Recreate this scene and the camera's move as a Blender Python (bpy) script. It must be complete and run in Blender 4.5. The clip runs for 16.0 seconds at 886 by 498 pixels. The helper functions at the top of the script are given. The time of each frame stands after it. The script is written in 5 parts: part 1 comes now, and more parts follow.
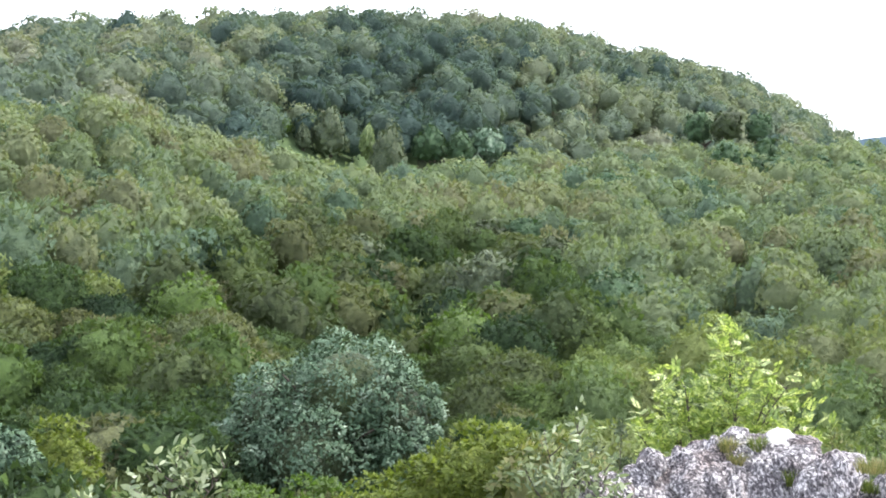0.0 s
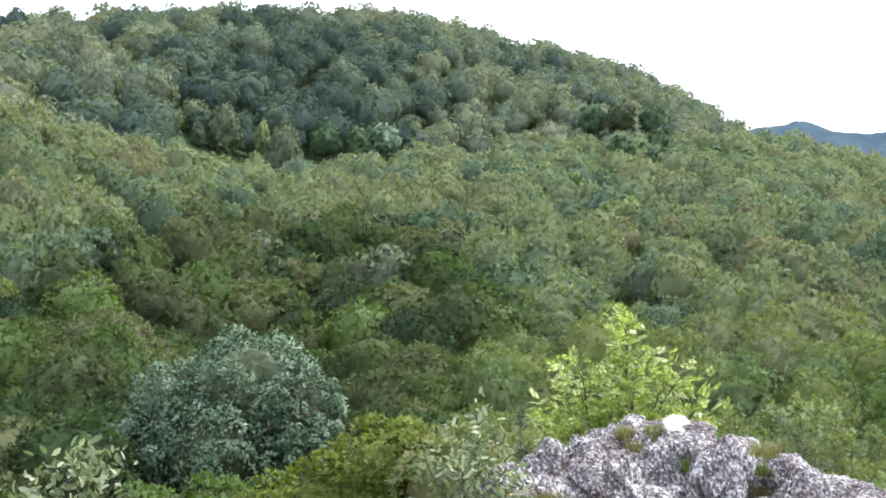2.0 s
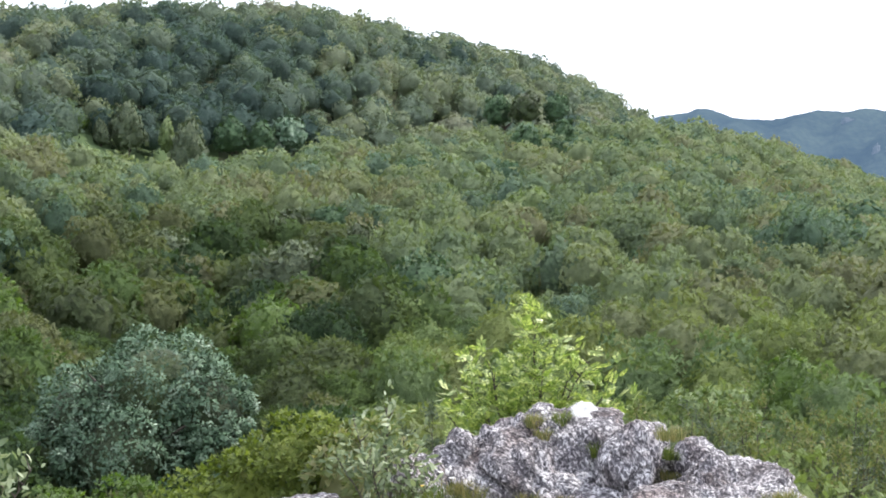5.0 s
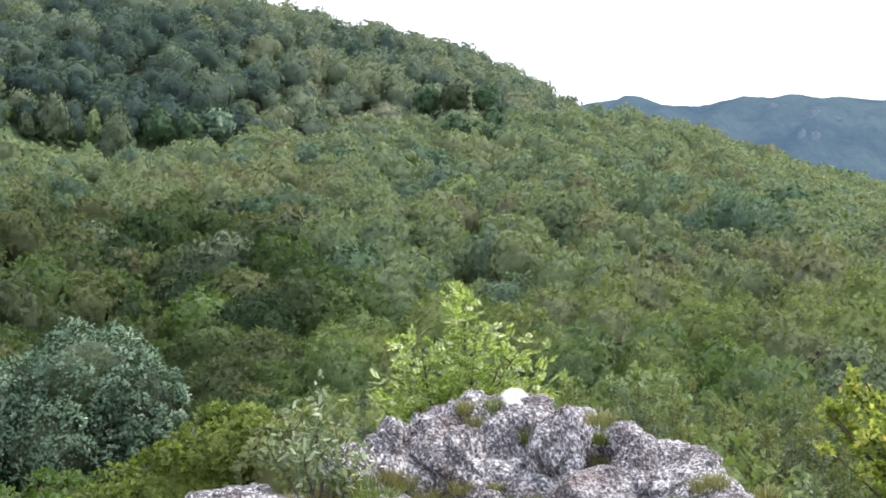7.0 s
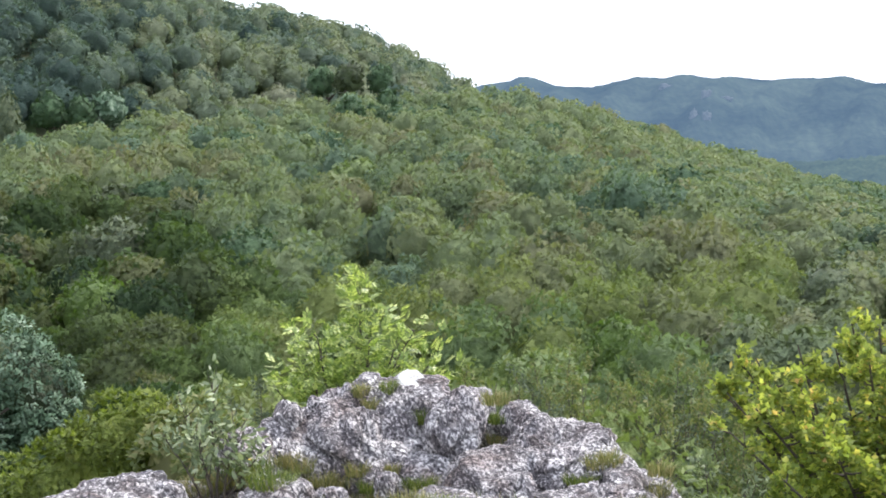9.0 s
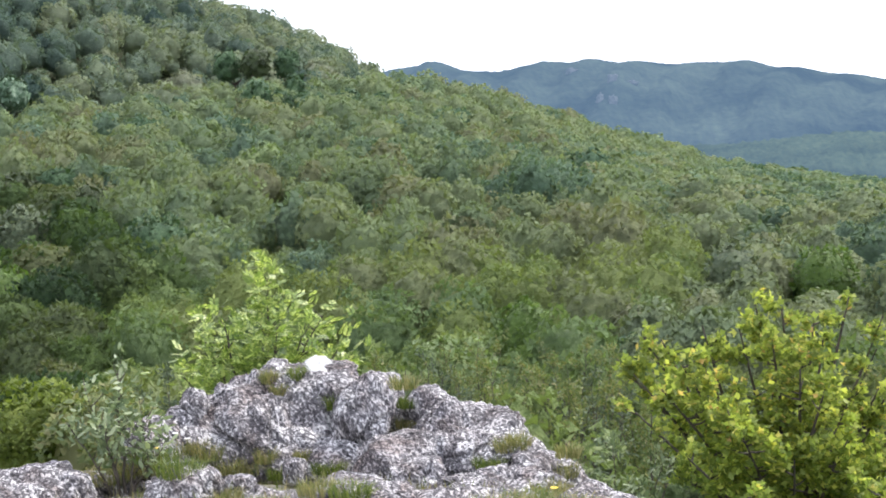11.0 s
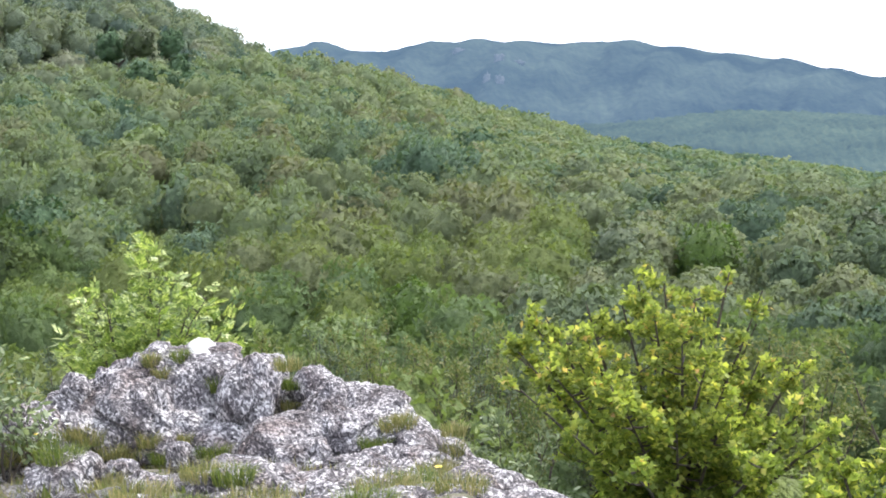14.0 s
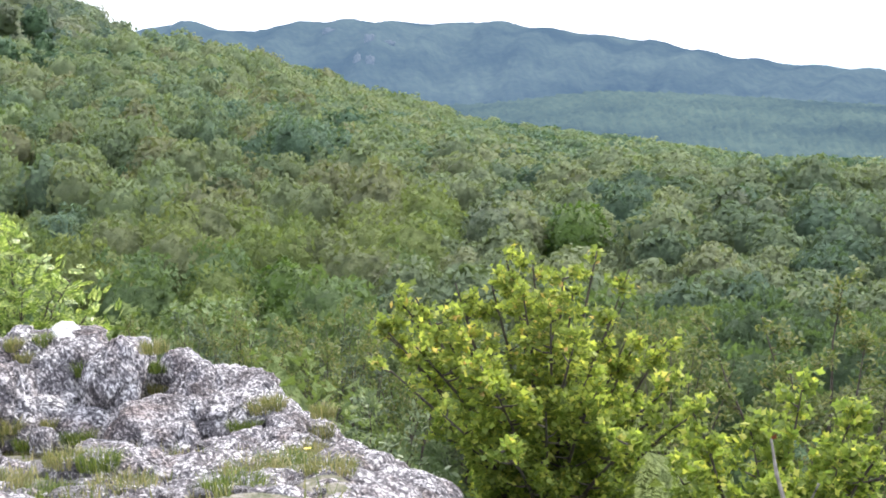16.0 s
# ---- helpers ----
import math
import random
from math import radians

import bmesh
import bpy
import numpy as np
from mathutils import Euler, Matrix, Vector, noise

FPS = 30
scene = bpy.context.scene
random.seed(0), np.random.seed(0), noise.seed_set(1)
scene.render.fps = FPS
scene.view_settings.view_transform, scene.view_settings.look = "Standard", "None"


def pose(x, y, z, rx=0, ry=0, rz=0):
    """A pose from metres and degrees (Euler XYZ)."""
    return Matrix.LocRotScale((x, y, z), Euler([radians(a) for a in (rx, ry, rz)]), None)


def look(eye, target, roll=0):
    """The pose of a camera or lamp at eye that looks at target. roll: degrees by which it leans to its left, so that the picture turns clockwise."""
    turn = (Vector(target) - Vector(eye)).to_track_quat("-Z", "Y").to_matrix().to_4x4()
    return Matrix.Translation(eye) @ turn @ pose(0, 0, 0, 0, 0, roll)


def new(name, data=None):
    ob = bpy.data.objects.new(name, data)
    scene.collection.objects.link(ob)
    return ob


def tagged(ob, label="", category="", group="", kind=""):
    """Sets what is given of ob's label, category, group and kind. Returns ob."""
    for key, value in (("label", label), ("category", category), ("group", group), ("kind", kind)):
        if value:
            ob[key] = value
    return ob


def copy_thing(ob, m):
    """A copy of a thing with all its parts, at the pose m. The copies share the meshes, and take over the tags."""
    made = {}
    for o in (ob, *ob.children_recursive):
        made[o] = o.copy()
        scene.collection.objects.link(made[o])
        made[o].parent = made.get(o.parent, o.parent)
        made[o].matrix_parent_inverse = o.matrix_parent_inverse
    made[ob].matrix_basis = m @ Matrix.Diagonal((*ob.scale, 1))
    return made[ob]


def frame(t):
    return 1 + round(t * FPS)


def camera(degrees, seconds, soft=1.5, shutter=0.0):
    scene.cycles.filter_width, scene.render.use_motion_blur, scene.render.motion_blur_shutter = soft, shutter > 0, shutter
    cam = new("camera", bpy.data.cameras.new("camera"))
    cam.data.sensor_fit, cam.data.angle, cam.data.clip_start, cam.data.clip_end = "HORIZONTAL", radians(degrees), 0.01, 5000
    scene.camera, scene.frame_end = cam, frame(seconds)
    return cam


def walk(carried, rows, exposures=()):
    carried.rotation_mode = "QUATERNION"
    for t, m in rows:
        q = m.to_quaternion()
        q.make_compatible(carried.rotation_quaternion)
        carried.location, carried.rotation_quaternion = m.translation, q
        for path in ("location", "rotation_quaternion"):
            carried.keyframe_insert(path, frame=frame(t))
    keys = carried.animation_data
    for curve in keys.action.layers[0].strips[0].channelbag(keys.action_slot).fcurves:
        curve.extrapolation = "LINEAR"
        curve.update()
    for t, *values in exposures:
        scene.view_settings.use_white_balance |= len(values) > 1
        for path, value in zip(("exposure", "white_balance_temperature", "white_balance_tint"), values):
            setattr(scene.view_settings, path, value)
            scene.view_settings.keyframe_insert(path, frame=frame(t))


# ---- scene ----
# seconds, eye x y z, heading, pitch, roll
ROWS = [
    (0.0, -0.052, 0.078, 1.597, 13.27, -3.11, 2.26),
    (0.5, -0.049, 0.069, 1.598, 12.39, -3.10, 2.19),
    (1.0, -0.046, 0.061, 1.598, 11.42, -3.12, 2.02),
    (1.5, -0.043, 0.053, 1.599, 10.52, -3.16, 1.75),
    (2.0, -0.040, 0.045, 1.600, 9.57, -3.20, 1.48),
    (2.5, -0.037, 0.039, 1.600, 8.69, -3.24, 1.23),
    (3.0, -0.034, 0.032, 1.600, 7.87, -3.29, 0.97),
    (3.5, -0.031, 0.027, 1.601, 7.26, -3.32, 0.80),
    (3.7, -0.031, 0.027, 1.601, 7.05, -3.33, 0.80),
    (5.8, -0.014, 0.006, 1.601, 5.66, -3.47, 0.10),
    (6.0, -0.014, 0.006, 1.601, 5.42, -3.50, 0.10),
    (6.5, -0.011, 0.004, 1.601, 4.71, -3.63, -0.05),
    (7.0, -0.007, 0.002, 1.601, 3.75, -3.80, -0.18),
    (7.5, -0.004, 0.001, 1.600, 2.85, -3.97, -0.28),
    (8.0, 0.000, 0.000, 1.600, 1.87, -4.14, -0.40),
    (8.5, 0.004, -0.000, 1.600, 0.97, -4.31, -0.51),
    (9.0, 0.008, 0.000, 1.599, -0.00, -4.47, -0.63),
    (9.5, 0.011, 0.001, 1.598, -0.89, -4.64, -0.70),
    (10.0, 0.015, 0.002, 1.598, -1.86, -4.80, -0.83),
    (10.2, 0.015, 0.002, 1.598, -2.23, -4.86, -0.83),
    (12.5, 0.036, 0.017, 1.593, -4.74, -5.37, -1.11),
    (13.0, 0.040, 0.022, 1.592, -5.45, -5.50, -1.13),
    (13.5, 0.045, 0.027, 1.590, -6.27, -5.65, -1.15),
    (14.0, 0.049, 0.033, 1.589, -7.33, -5.84, -1.05),
    (14.5, 0.054, 0.039, 1.588, -8.46, -6.02, -1.04),
    (15.0, 0.058, 0.046, 1.586, -9.69, -6.21, -1.00),
    (15.5, 0.063, 0.054, 1.585, -10.82, -6.42, -0.98),
    (16.0, 0.067, 0.062, 1.583, -12.00, -6.62, -0.86),
]
cam = camera(31.28, 16.0, soft=1.8)
walk(cam, [(t, pose(x, y, z, 90 + p, 0, h) @ pose(0, 0, 0, 0, 0, r)) for t, x, y, z, h, p, r in ROWS],
     [(0.0, 0.75), (3.0, 0.42), (8.0, 0.33), (10.0, 0.34), (13.0, 0.46), (16.0, 0.58)])

# ---- light: a bright hazy day, sun high on the right ----
SUN_EL, SUN_AZ = 56.0, -52.0          # degrees; azimuth positive to the left of the first view axis
world = bpy.data.worlds.new("sky")
scene.world = world
world.use_nodes = True
wn, wl = world.node_tree.nodes, world.node_tree.links
bg = wn["Background"]
sky = wn.new("ShaderNodeTexSky")
sky.sky_type = 'NISHITA'
sky.sun_disc = False
sky.sun_elevation = radians(SUN_EL)
sky.sun_rotation = radians(-SUN_AZ)
sky.air_density, sky.dust_density, sky.ozone_density = 1.0, 4.0, 1.0
cloud_noise = wn.new("ShaderNodeTexNoise")
cloud_noise.inputs["Scale"].default_value = 2.5
cloud_noise.inputs["Detail"].default_value = 6.0
cloud_ramp = wn.new("ShaderNodeMapRange")
cloud_ramp.inputs["From Min"].default_value, cloud_ramp.inputs["From Max"].default_value = 0.3, 0.7
cloud_ramp.inputs["To Min"].default_value, cloud_ramp.inputs["To Max"].default_value = 0.80, 0.94
veil = wn.new("ShaderNodeMix")
veil.data_type = 'RGBA'
veil.inputs["B"].default_value = (11.8, 12.4, 14.2, 1)   # thin bright cloud veil
wl.new(cloud_noise.outputs["Fac"], cloud_ramp.inputs["Value"])
wl.new(cloud_ramp.outputs["Result"], veil.inputs["Factor"])
wl.new(sky.outputs["Color"], veil.inputs["A"])
wl.new(veil.outputs["Result"], bg.inputs["Color"])
bg.inputs["Strength"].default_value = 0.14
sun = new("sun", bpy.data.lights.new("sun", 'SUN'))
sun.data.energy, sun.data.angle, sun.data.color = 3.7, radians(2.0), (1.0, 0.95, 0.86)
sd = Vector((-math.sin(radians(SUN_AZ)) * math.cos(radians(SUN_EL)), math.cos(radians(SUN_AZ)) * math.cos(radians(SUN_EL)), math.sin(radians(SUN_EL))))
sun.matrix_world = look(sd * 50, (0, 0, 0))

# ---- small node helpers ----


def material(name):
    m = bpy.data.materials.new(name)
    m.use_nodes = True
    nt = m.node_tree
    return m, nt, nt.nodes["Principled BSDF"]


def node(nt, kind, **values):
    n = nt.nodes.new(kind)
    for k, v in values.items():
        n.inputs[k.replace("_", " ")].default_value = v
    return n


def ramp(nt, source, stops):
    n = nt.nodes.new("ShaderNodeValToRGB")
    els = n.color_ramp.elements
    els[0].position, els[0].color = stops[0][0], (*stops[0][1], 1)
    els[1].position, els[1].color = stops[-1][0], (*stops[-1][1], 1)
    for p, c in stops[1:-1]:
        e = els.new(p)
        e.color = (*c, 1)
    nt.links.new(source, n.inputs["Fac"])
    return n.outputs["Color"]


def mixed(nt, a, b, fac, blend='MIX'):
    n = nt.nodes.new("ShaderNodeMix")
    n.data_type = 'RGBA'
    n.blend_type = blend
    for s, v in (("A", a), ("B", b), ("Factor", fac)):
        if isinstance(v, bpy.types.NodeSocket):
            nt.links.new(v, n.inputs[s])
        else:
            n.inputs[s].default_value = v if s == "Factor" else (*v, 1)
    return n.outputs["Result"]


def noise_out(nt, scale, detail=4.0, rough=0.55, distortion=0.0):
    tc = nt.nodes.new("ShaderNodeTexCoord")
    n = node(nt, "ShaderNodeTexNoise", Scale=scale, Detail=detail, Roughness=rough, Distortion=distortion)
    nt.links.new(tc.outputs["Object"], n.inputs["Vector"])
    return n.outputs["Fac"]


def bumped(nt, bsdf, height, strength, distance):
    b = node(nt, "ShaderNodeBump", Strength=strength, Distance=distance)
    nt.links.new(height, b.inputs["Height"])
    nt.links.new(b.outputs["Normal"], bsdf.inputs["Normal"])


def foliage(name, stops, source="object", gloss=0.05, through_light=0.3, spread=0.16, rough=0.55, relief=None, by_leaf=0.6):
    """Leaves: the hue goes by tree (object or tint), then leaf by leaf; light passes through the blades."""
    m, nt, p = material(name)
    if source == "object":
        base = ramp(nt, nt.nodes.new("ShaderNodeObjectInfo").outputs["Random"], stops)
    elif source == "tint":
        at_n = nt.nodes.new("ShaderNodeAttribute")
        at_n.attribute_name = "tint"
        base = ramp(nt, at_n.outputs["Fac"], stops)
    elif relief:
        blot = node(nt, "ShaderNodeMapRange", From_Min=0.28, From_Max=0.72)
        nt.links.new(noise_out(nt, relief[0] * 1.3, 3.0), blot.inputs["Value"])
        part_n = nt.nodes.new("ShaderNodeMix")
        part_n.inputs["Factor"].default_value = by_leaf
        nt.links.new(blot.outputs["Result"], part_n.inputs["A"])
        nt.links.new(nt.nodes.new("ShaderNodeNewGeometry").outputs["Random Per Island"], part_n.inputs["B"])
        base = ramp(nt, part_n.outputs["Result"], stops)
    else:
        base = ramp(nt, nt.nodes.new("ShaderNodeNewGeometry").outputs["Random Per Island"], stops)
    leaf = nt.nodes.new("ShaderNodeNewGeometry").outputs["Random Per Island"]
    vary = ramp(nt, leaf, [(0.0, (1 - spread,) * 3), (0.6, (1, 1, 1)), (1.0, (1 + spread, 1 + spread, 1 + spread * 0.5))])
    col = mixed(nt, base, vary, 1.0, 'MULTIPLY')
    patch = ramp(nt, noise_out(nt, 2.4 if relief else 0.9, 4.0, 0.65), [(0.3, (0.84, 0.86, 0.86)), (0.7, (1.14, 1.13, 1.08))])
    col = mixed(nt, col, patch, 1.0, 'MULTIPLY')
    nt.links.new(col, p.inputs["Base Color"])
    p.inputs["Roughness"].default_value = rough
    p.inputs["Specular IOR Level"].default_value = gloss
    tr = nt.nodes.new("ShaderNodeBsdfTranslucent")
    nt.links.new(mixed(nt, col, (1.05, 1.12, 0.65), 1.0, 'MULTIPLY'), tr.inputs["Color"])
    if relief:
        bumped(nt, p, noise_out(nt, relief[0], 4.0, 0.7), 1.0, relief[1])
    add = nt.nodes.new("ShaderNodeMixShader")
    add.inputs["Fac"].default_value = through_light
    nt.links.new(p.outputs["BSDF"], add.inputs[1])
    nt.links.new(tr.outputs["BSDF"], add.inputs[2])
    nt.links.new(add.outputs["Shader"], nt.nodes["Material Output"].inputs["Surface"])
    return m


# ---- materials ----
# FOREST and BACK are bluer than NEAR: distance haze put into the leaf colours
FOREST = [(0.0, (0.092, 0.154, 0.100)), (0.18, (0.151, 0.222, 0.162)), (0.4, (0.179, 0.238, 0.144)), (0.65, (0.215, 0.269, 0.152)), (0.85, (0.244, 0.288, 0.167)), (1.0, (0.214, 0.230, 0.138))]
NEAR = [(0.0, (0.114, 0.173, 0.101)), (0.2, (0.139, 0.205, 0.103)), (0.45, (0.163, 0.223, 0.094)), (0.65, (0.194, 0.246, 0.094)), (0.85, (0.214, 0.258, 0.103)), (1.0, (0.197, 0.229, 0.125))]
# gully palette is darkened: the hollow's shade is put into the leaf colours
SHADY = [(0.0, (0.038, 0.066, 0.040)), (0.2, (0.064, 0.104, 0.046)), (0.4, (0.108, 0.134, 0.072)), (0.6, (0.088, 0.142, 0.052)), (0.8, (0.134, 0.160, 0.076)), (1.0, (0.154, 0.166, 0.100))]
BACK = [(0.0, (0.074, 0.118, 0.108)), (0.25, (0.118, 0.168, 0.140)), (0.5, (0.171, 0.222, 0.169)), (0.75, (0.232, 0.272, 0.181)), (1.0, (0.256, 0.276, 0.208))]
mat_forest_tree = foliage("forest_leaves", NEAR, spread=0.26, relief=(5.0, 0.3))
mat_gully_tree = foliage("shaded_gully_leaves", SHADY, spread=0.3, relief=(5.0, 0.3))
mat_forest_stuff = foliage("hillside_leaves", FOREST, "tint", spread=0.14, relief=(4.5, 0.4))
mat_near_stuff = foliage("near_slope_leaves", NEAR, "tint", spread=0.14, relief=(4.5, 0.4))
VALLEY = [(0.0, (0.100, 0.152, 0.106)), (0.25, (0.150, 0.200, 0.126)), (0.5, (0.194, 0.236, 0.144)), (0.75, (0.226, 0.264, 0.150)), (1.0, (0.230, 0.242, 0.164))]
mat_valley_stuff = foliage("valley_leaves", VALLEY, "tint", spread=0.16, relief=(5.0, 0.3))
mat_gully_stuff = foliage("shaded_gully_wood_leaves", SHADY, "tint", spread=0.08, relief=(4.5, 0.4))
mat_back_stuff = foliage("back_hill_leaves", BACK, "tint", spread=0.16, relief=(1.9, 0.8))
mat_silver = foliage("silver_leaves", [(0.0, (0.044, 0.088, 0.048)), (0.5, (0.088, 0.148, 0.092)), (0.75, (0.170, 0.240, 0.172)), (1.0, (0.36, 0.43, 0.345))], "leaf", 0.2, 0.1, spread=0.08, relief=(1.0, 0.1), by_leaf=0.24)
mat_ash = foliage("ash_leaves", [(0.0, (0.171, 0.260, 0.058)), (0.5, (0.291, 0.381, 0.108)), (1.0, (0.522, 0.558, 0.230))], "leaf", 0.7, 0.45, rough=0.4)
mat_maple = foliage("maple_leaves", [(0.0, (0.190, 0.245, 0.070)), (0.5, (0.300, 0.355, 0.096)), (0.88, (0.42, 0.45, 0.120)), (0.965, (0.54, 0.47, 0.15)), (1.0, (0.58, 0.36, 0.20))], "leaf", 0.3, 0.6, 0.2, 0.5)
mat_maple_green = foliage("fresh_maple_leaves", [(0.0, (0.190, 0.265, 0.070)), (0.8, (0.350, 0.405, 0.106)), (1.0, (0.53, 0.50, 0.15))], "leaf", 0.3, 0.6, 0.2, 0.5)
mat_willow = foliage("grey_willow_leaves", [(0.0, (0.12, 0.17, 0.085)), (0.6, (0.20, 0.25, 0.14)), (1.0, (0.38, 0.42, 0.31))], "leaf", 0.5, 0.35)
mat_yellowgreen = foliage("yellow_green_leaves", [(0.0, (0.105, 0.150, 0.030)), (0.6, (0.170, 0.222, 0.046)), (1.0, (0.260, 0.300, 0.076))], "leaf", 0.25, 0.35, relief=(3.6, 0.35))
mat_bright = foliage("bright_green_leaves", [(0.0, (0.070, 0.130, 0.026)), (1.0, (0.130, 0.210, 0.042))], "leaf", 0.5, 0.35, relief=(3.6, 0.35))
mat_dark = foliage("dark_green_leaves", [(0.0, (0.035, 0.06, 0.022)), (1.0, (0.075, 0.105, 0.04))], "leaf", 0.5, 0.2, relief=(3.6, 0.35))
mat_teal = foliage("blue_green_leaves", [(0.0, (0.050, 0.100, 0.052)), (0.7, (0.076, 0.136, 0.070)), (1.0, (0.112, 0.176, 0.100))], "leaf", 0.2, 0.2, relief=(3.6, 0.35))
mat_grey = foliage("grey_green_leaves", [(0.0, (0.090, 0.125, 0.075)), (1.0, (0.155, 0.19, 0.12))], "leaf", 0.2, 0.2, relief=(3.6, 0.35))
mat_pale = foliage("pale_green_leaves", [(0.0, (0.13, 0.20, 0.07)), (1.0, (0.22, 0.29, 0.12))], "leaf", 0.5, 0.3, relief=(3.6, 0.35))
mat_twiggy = foliage("olive_shrub_leaves", [(0.0, (0.110, 0.150, 0.052)), (0.6, (0.165, 0.195, 0.069)), (1.0, (0.210, 0.200, 0.103))], "leaf", 0.3, 0.4)
mat_grass = foliage("grass_blades", [(0.0, (0.12, 0.17, 0.05)), (0.5, (0.22, 0.21, 0.10)), (1.0, (0.36, 0.30, 0.18))], "leaf", 0.2, 0.35)

mat_green_grass = foliage("green_grass_blades", [(0.0, (0.075, 0.115, 0.030)), (0.6, (0.13, 0.175, 0.045)), (1.0, (0.25, 0.26, 0.10))], "leaf", 0.2, 0.35)

mat_bark, nt, p = material("bark")
nt.links.new(ramp(nt, noise_out(nt, 14, 6), [(0.3, (0.035, 0.028, 0.022)), (0.7, (0.13, 0.11, 0.09))]), p.inputs["Base Color"])
p.inputs["Roughness"].default_value = 0.9
bumped(nt, p, noise_out(nt, 40, 4), 0.6, 0.01)

mat_dead, nt, p = material("bare_grey_wood")
nt.links.new(ramp(nt, noise_out(nt, 20, 5), [(0.3, (0.16, 0.14, 0.12)), (0.7, (0.36, 0.33, 0.30))]), p.inputs["Base Color"])
p.inputs["Roughness"].default_value = 0.85

mat_ground, nt, p = material("forest_floor")
gcol = ramp(nt, noise_out(nt, 0.25, 8), [(0.3, (0.022, 0.032, 0.014)), (0.5, (0.036, 0.050, 0.018)), (0.7, (0.050, 0.056, 0.024))])
fine = ramp(nt, noise_out(nt, 9.0, 6), [(0.3, (0.6, 0.6, 0.55)), (0.7, (1.35, 1.3, 1.2))])
nt.links.new(mixed(nt, gcol, fine, 1.0, 'MULTIPLY'), p.inputs["Base Color"])
p.inputs["Roughness"].default_value = 0.95
bumped(nt, p, noise_out(nt, 6.0, 6), 0.8, 0.08)

mat_soil, nt, p = material("stony_turf")
scol = ramp(nt, noise_out(nt, 11.0, 8, 0.75), [(0.40, (0.06, 0.075, 0.03)), (0.50, (0.12, 0.115, 0.075)), (0.59, (0.22, 0.20, 0.17)), (0.68, (0.42, 0.41, 0.40))])
fine = ramp(nt, noise_out(nt, 45.0, 5), [(0.3, (0.6, 0.58, 0.55)), (0.7, (1.2, 1.2, 1.2))])
nt.links.new(mixed(nt, scol, fine, 1.0, 'MULTIPLY'), p.inputs["Base Color"])
p.inputs["Roughness"].default_value = 0.95
bumped(nt, p, noise_out(nt, 30.0, 6), 0.9, 0.03)

# weathered limestone: violet-grey faces, chalk white flakes drawn out along the bedding, dark lichen; the second,
# lighter copy has sunlight on flat slabs put into its tone
def limestone_material(name, lighten):
    m, nt, p = material(name)
    tc = nt.nodes.new("ShaderNodeTexCoord")

    def drawn_out(turn, stretch):
        mp = nt.nodes.new("ShaderNodeMapping")
        mp.vector_type = 'TEXTURE'
        mp.inputs["Scale"].default_value = stretch
        mp.inputs["Rotation"].default_value = turn
        nt.links.new(tc.outputs["Object"], mp.inputs["Vector"])
        return mp.outputs["Vector"]

    def rock_noise(vector, scale, detail, rough, distortion):
        n = node(nt, "ShaderNodeTexNoise", Scale=scale, Detail=detail, Roughness=rough, Distortion=distortion)
        nt.links.new(vector, n.inputs["Vector"])
        return n.outputs["Fac"]

    flakes = rock_noise(drawn_out((0.2, -0.5, 0.1), (0.9, 1.0, 1.6)), 52.0, 4.0, 0.55, 0.7)
    grain = rock_noise(drawn_out((0.1, 0.4, 0.0), (1.0, 1.0, 1.5)), 75.0, 5.0, 0.7, 0.4)
    broad = rock_noise(tc.outputs["Object"], 4.5, 5.0, 0.6, 0.9)
    mix_n = nt.nodes.new("ShaderNodeMix")
    mix_n.inputs["Factor"].default_value = 0.22
    nt.links.new(flakes, mix_n.inputs["A"])
    nt.links.new(grain, mix_n.inputs["B"])
    lift = node(nt, "ShaderNodeMath")
    lift.operation = 'MULTIPLY_ADD'
    lift.inputs[1].default_value = 0.32
    lift.inputs[2].default_value = -0.155 + lighten
    nt.links.new(broad, lift.inputs[0])
    both = node(nt, "ShaderNodeMath")
    nt.links.new(mix_n.outputs["Result"], both.inputs[0])
    nt.links.new(lift.outputs[0], both.inputs[1])
    tone = ramp(nt, both.outputs[0], [(0.39, (0.040, 0.038, 0.045)), (0.45, (0.125, 0.119, 0.132)), (0.515, (0.205, 0.198, 0.214)), (0.55, (0.33, 0.32, 0.337)), (0.605, (0.78, 0.77, 0.78))])
    stain = ramp(nt, rock_noise(tc.outputs["Object"], 3.0, 6.0, 0.60, 0.8), [(0.36, (0.50, 0.42, 0.40)), (0.46, (0.80, 0.76, 0.76)), (0.60, (1.06, 1.05, 1.05))])
    nt.links.new(mixed(nt, tone, stain, 1.0, 'MULTIPLY'), p.inputs["Base Color"])
    p.inputs["Roughness"].default_value = 0.88
    bumped(nt, p, both.outputs[0], 1.0, 0.05)
    return m


mat_rock = limestone_material("limestone", 0.014)
mat_sunlit_rock = limestone_material("sunlit_limestone", 0.018)

# fresh white break on top of the crest
mat_white_rock, nt, p = material("fresh_limestone")
wcol = ramp(nt, noise_out(nt, 18, 6), [(0.30, (0.30, 0.29, 0.30)), (0.40, (0.50, 0.49, 0.49)), (0.6, (0.70, 0.70, 0.69))])
nt.links.new(wcol, p.inputs["Base Color"])
p.inputs["Roughness"].default_value = 0.8
bumped(nt, p, noise_out(nt, 26, 8, 0.7), 1.0, 0.03)


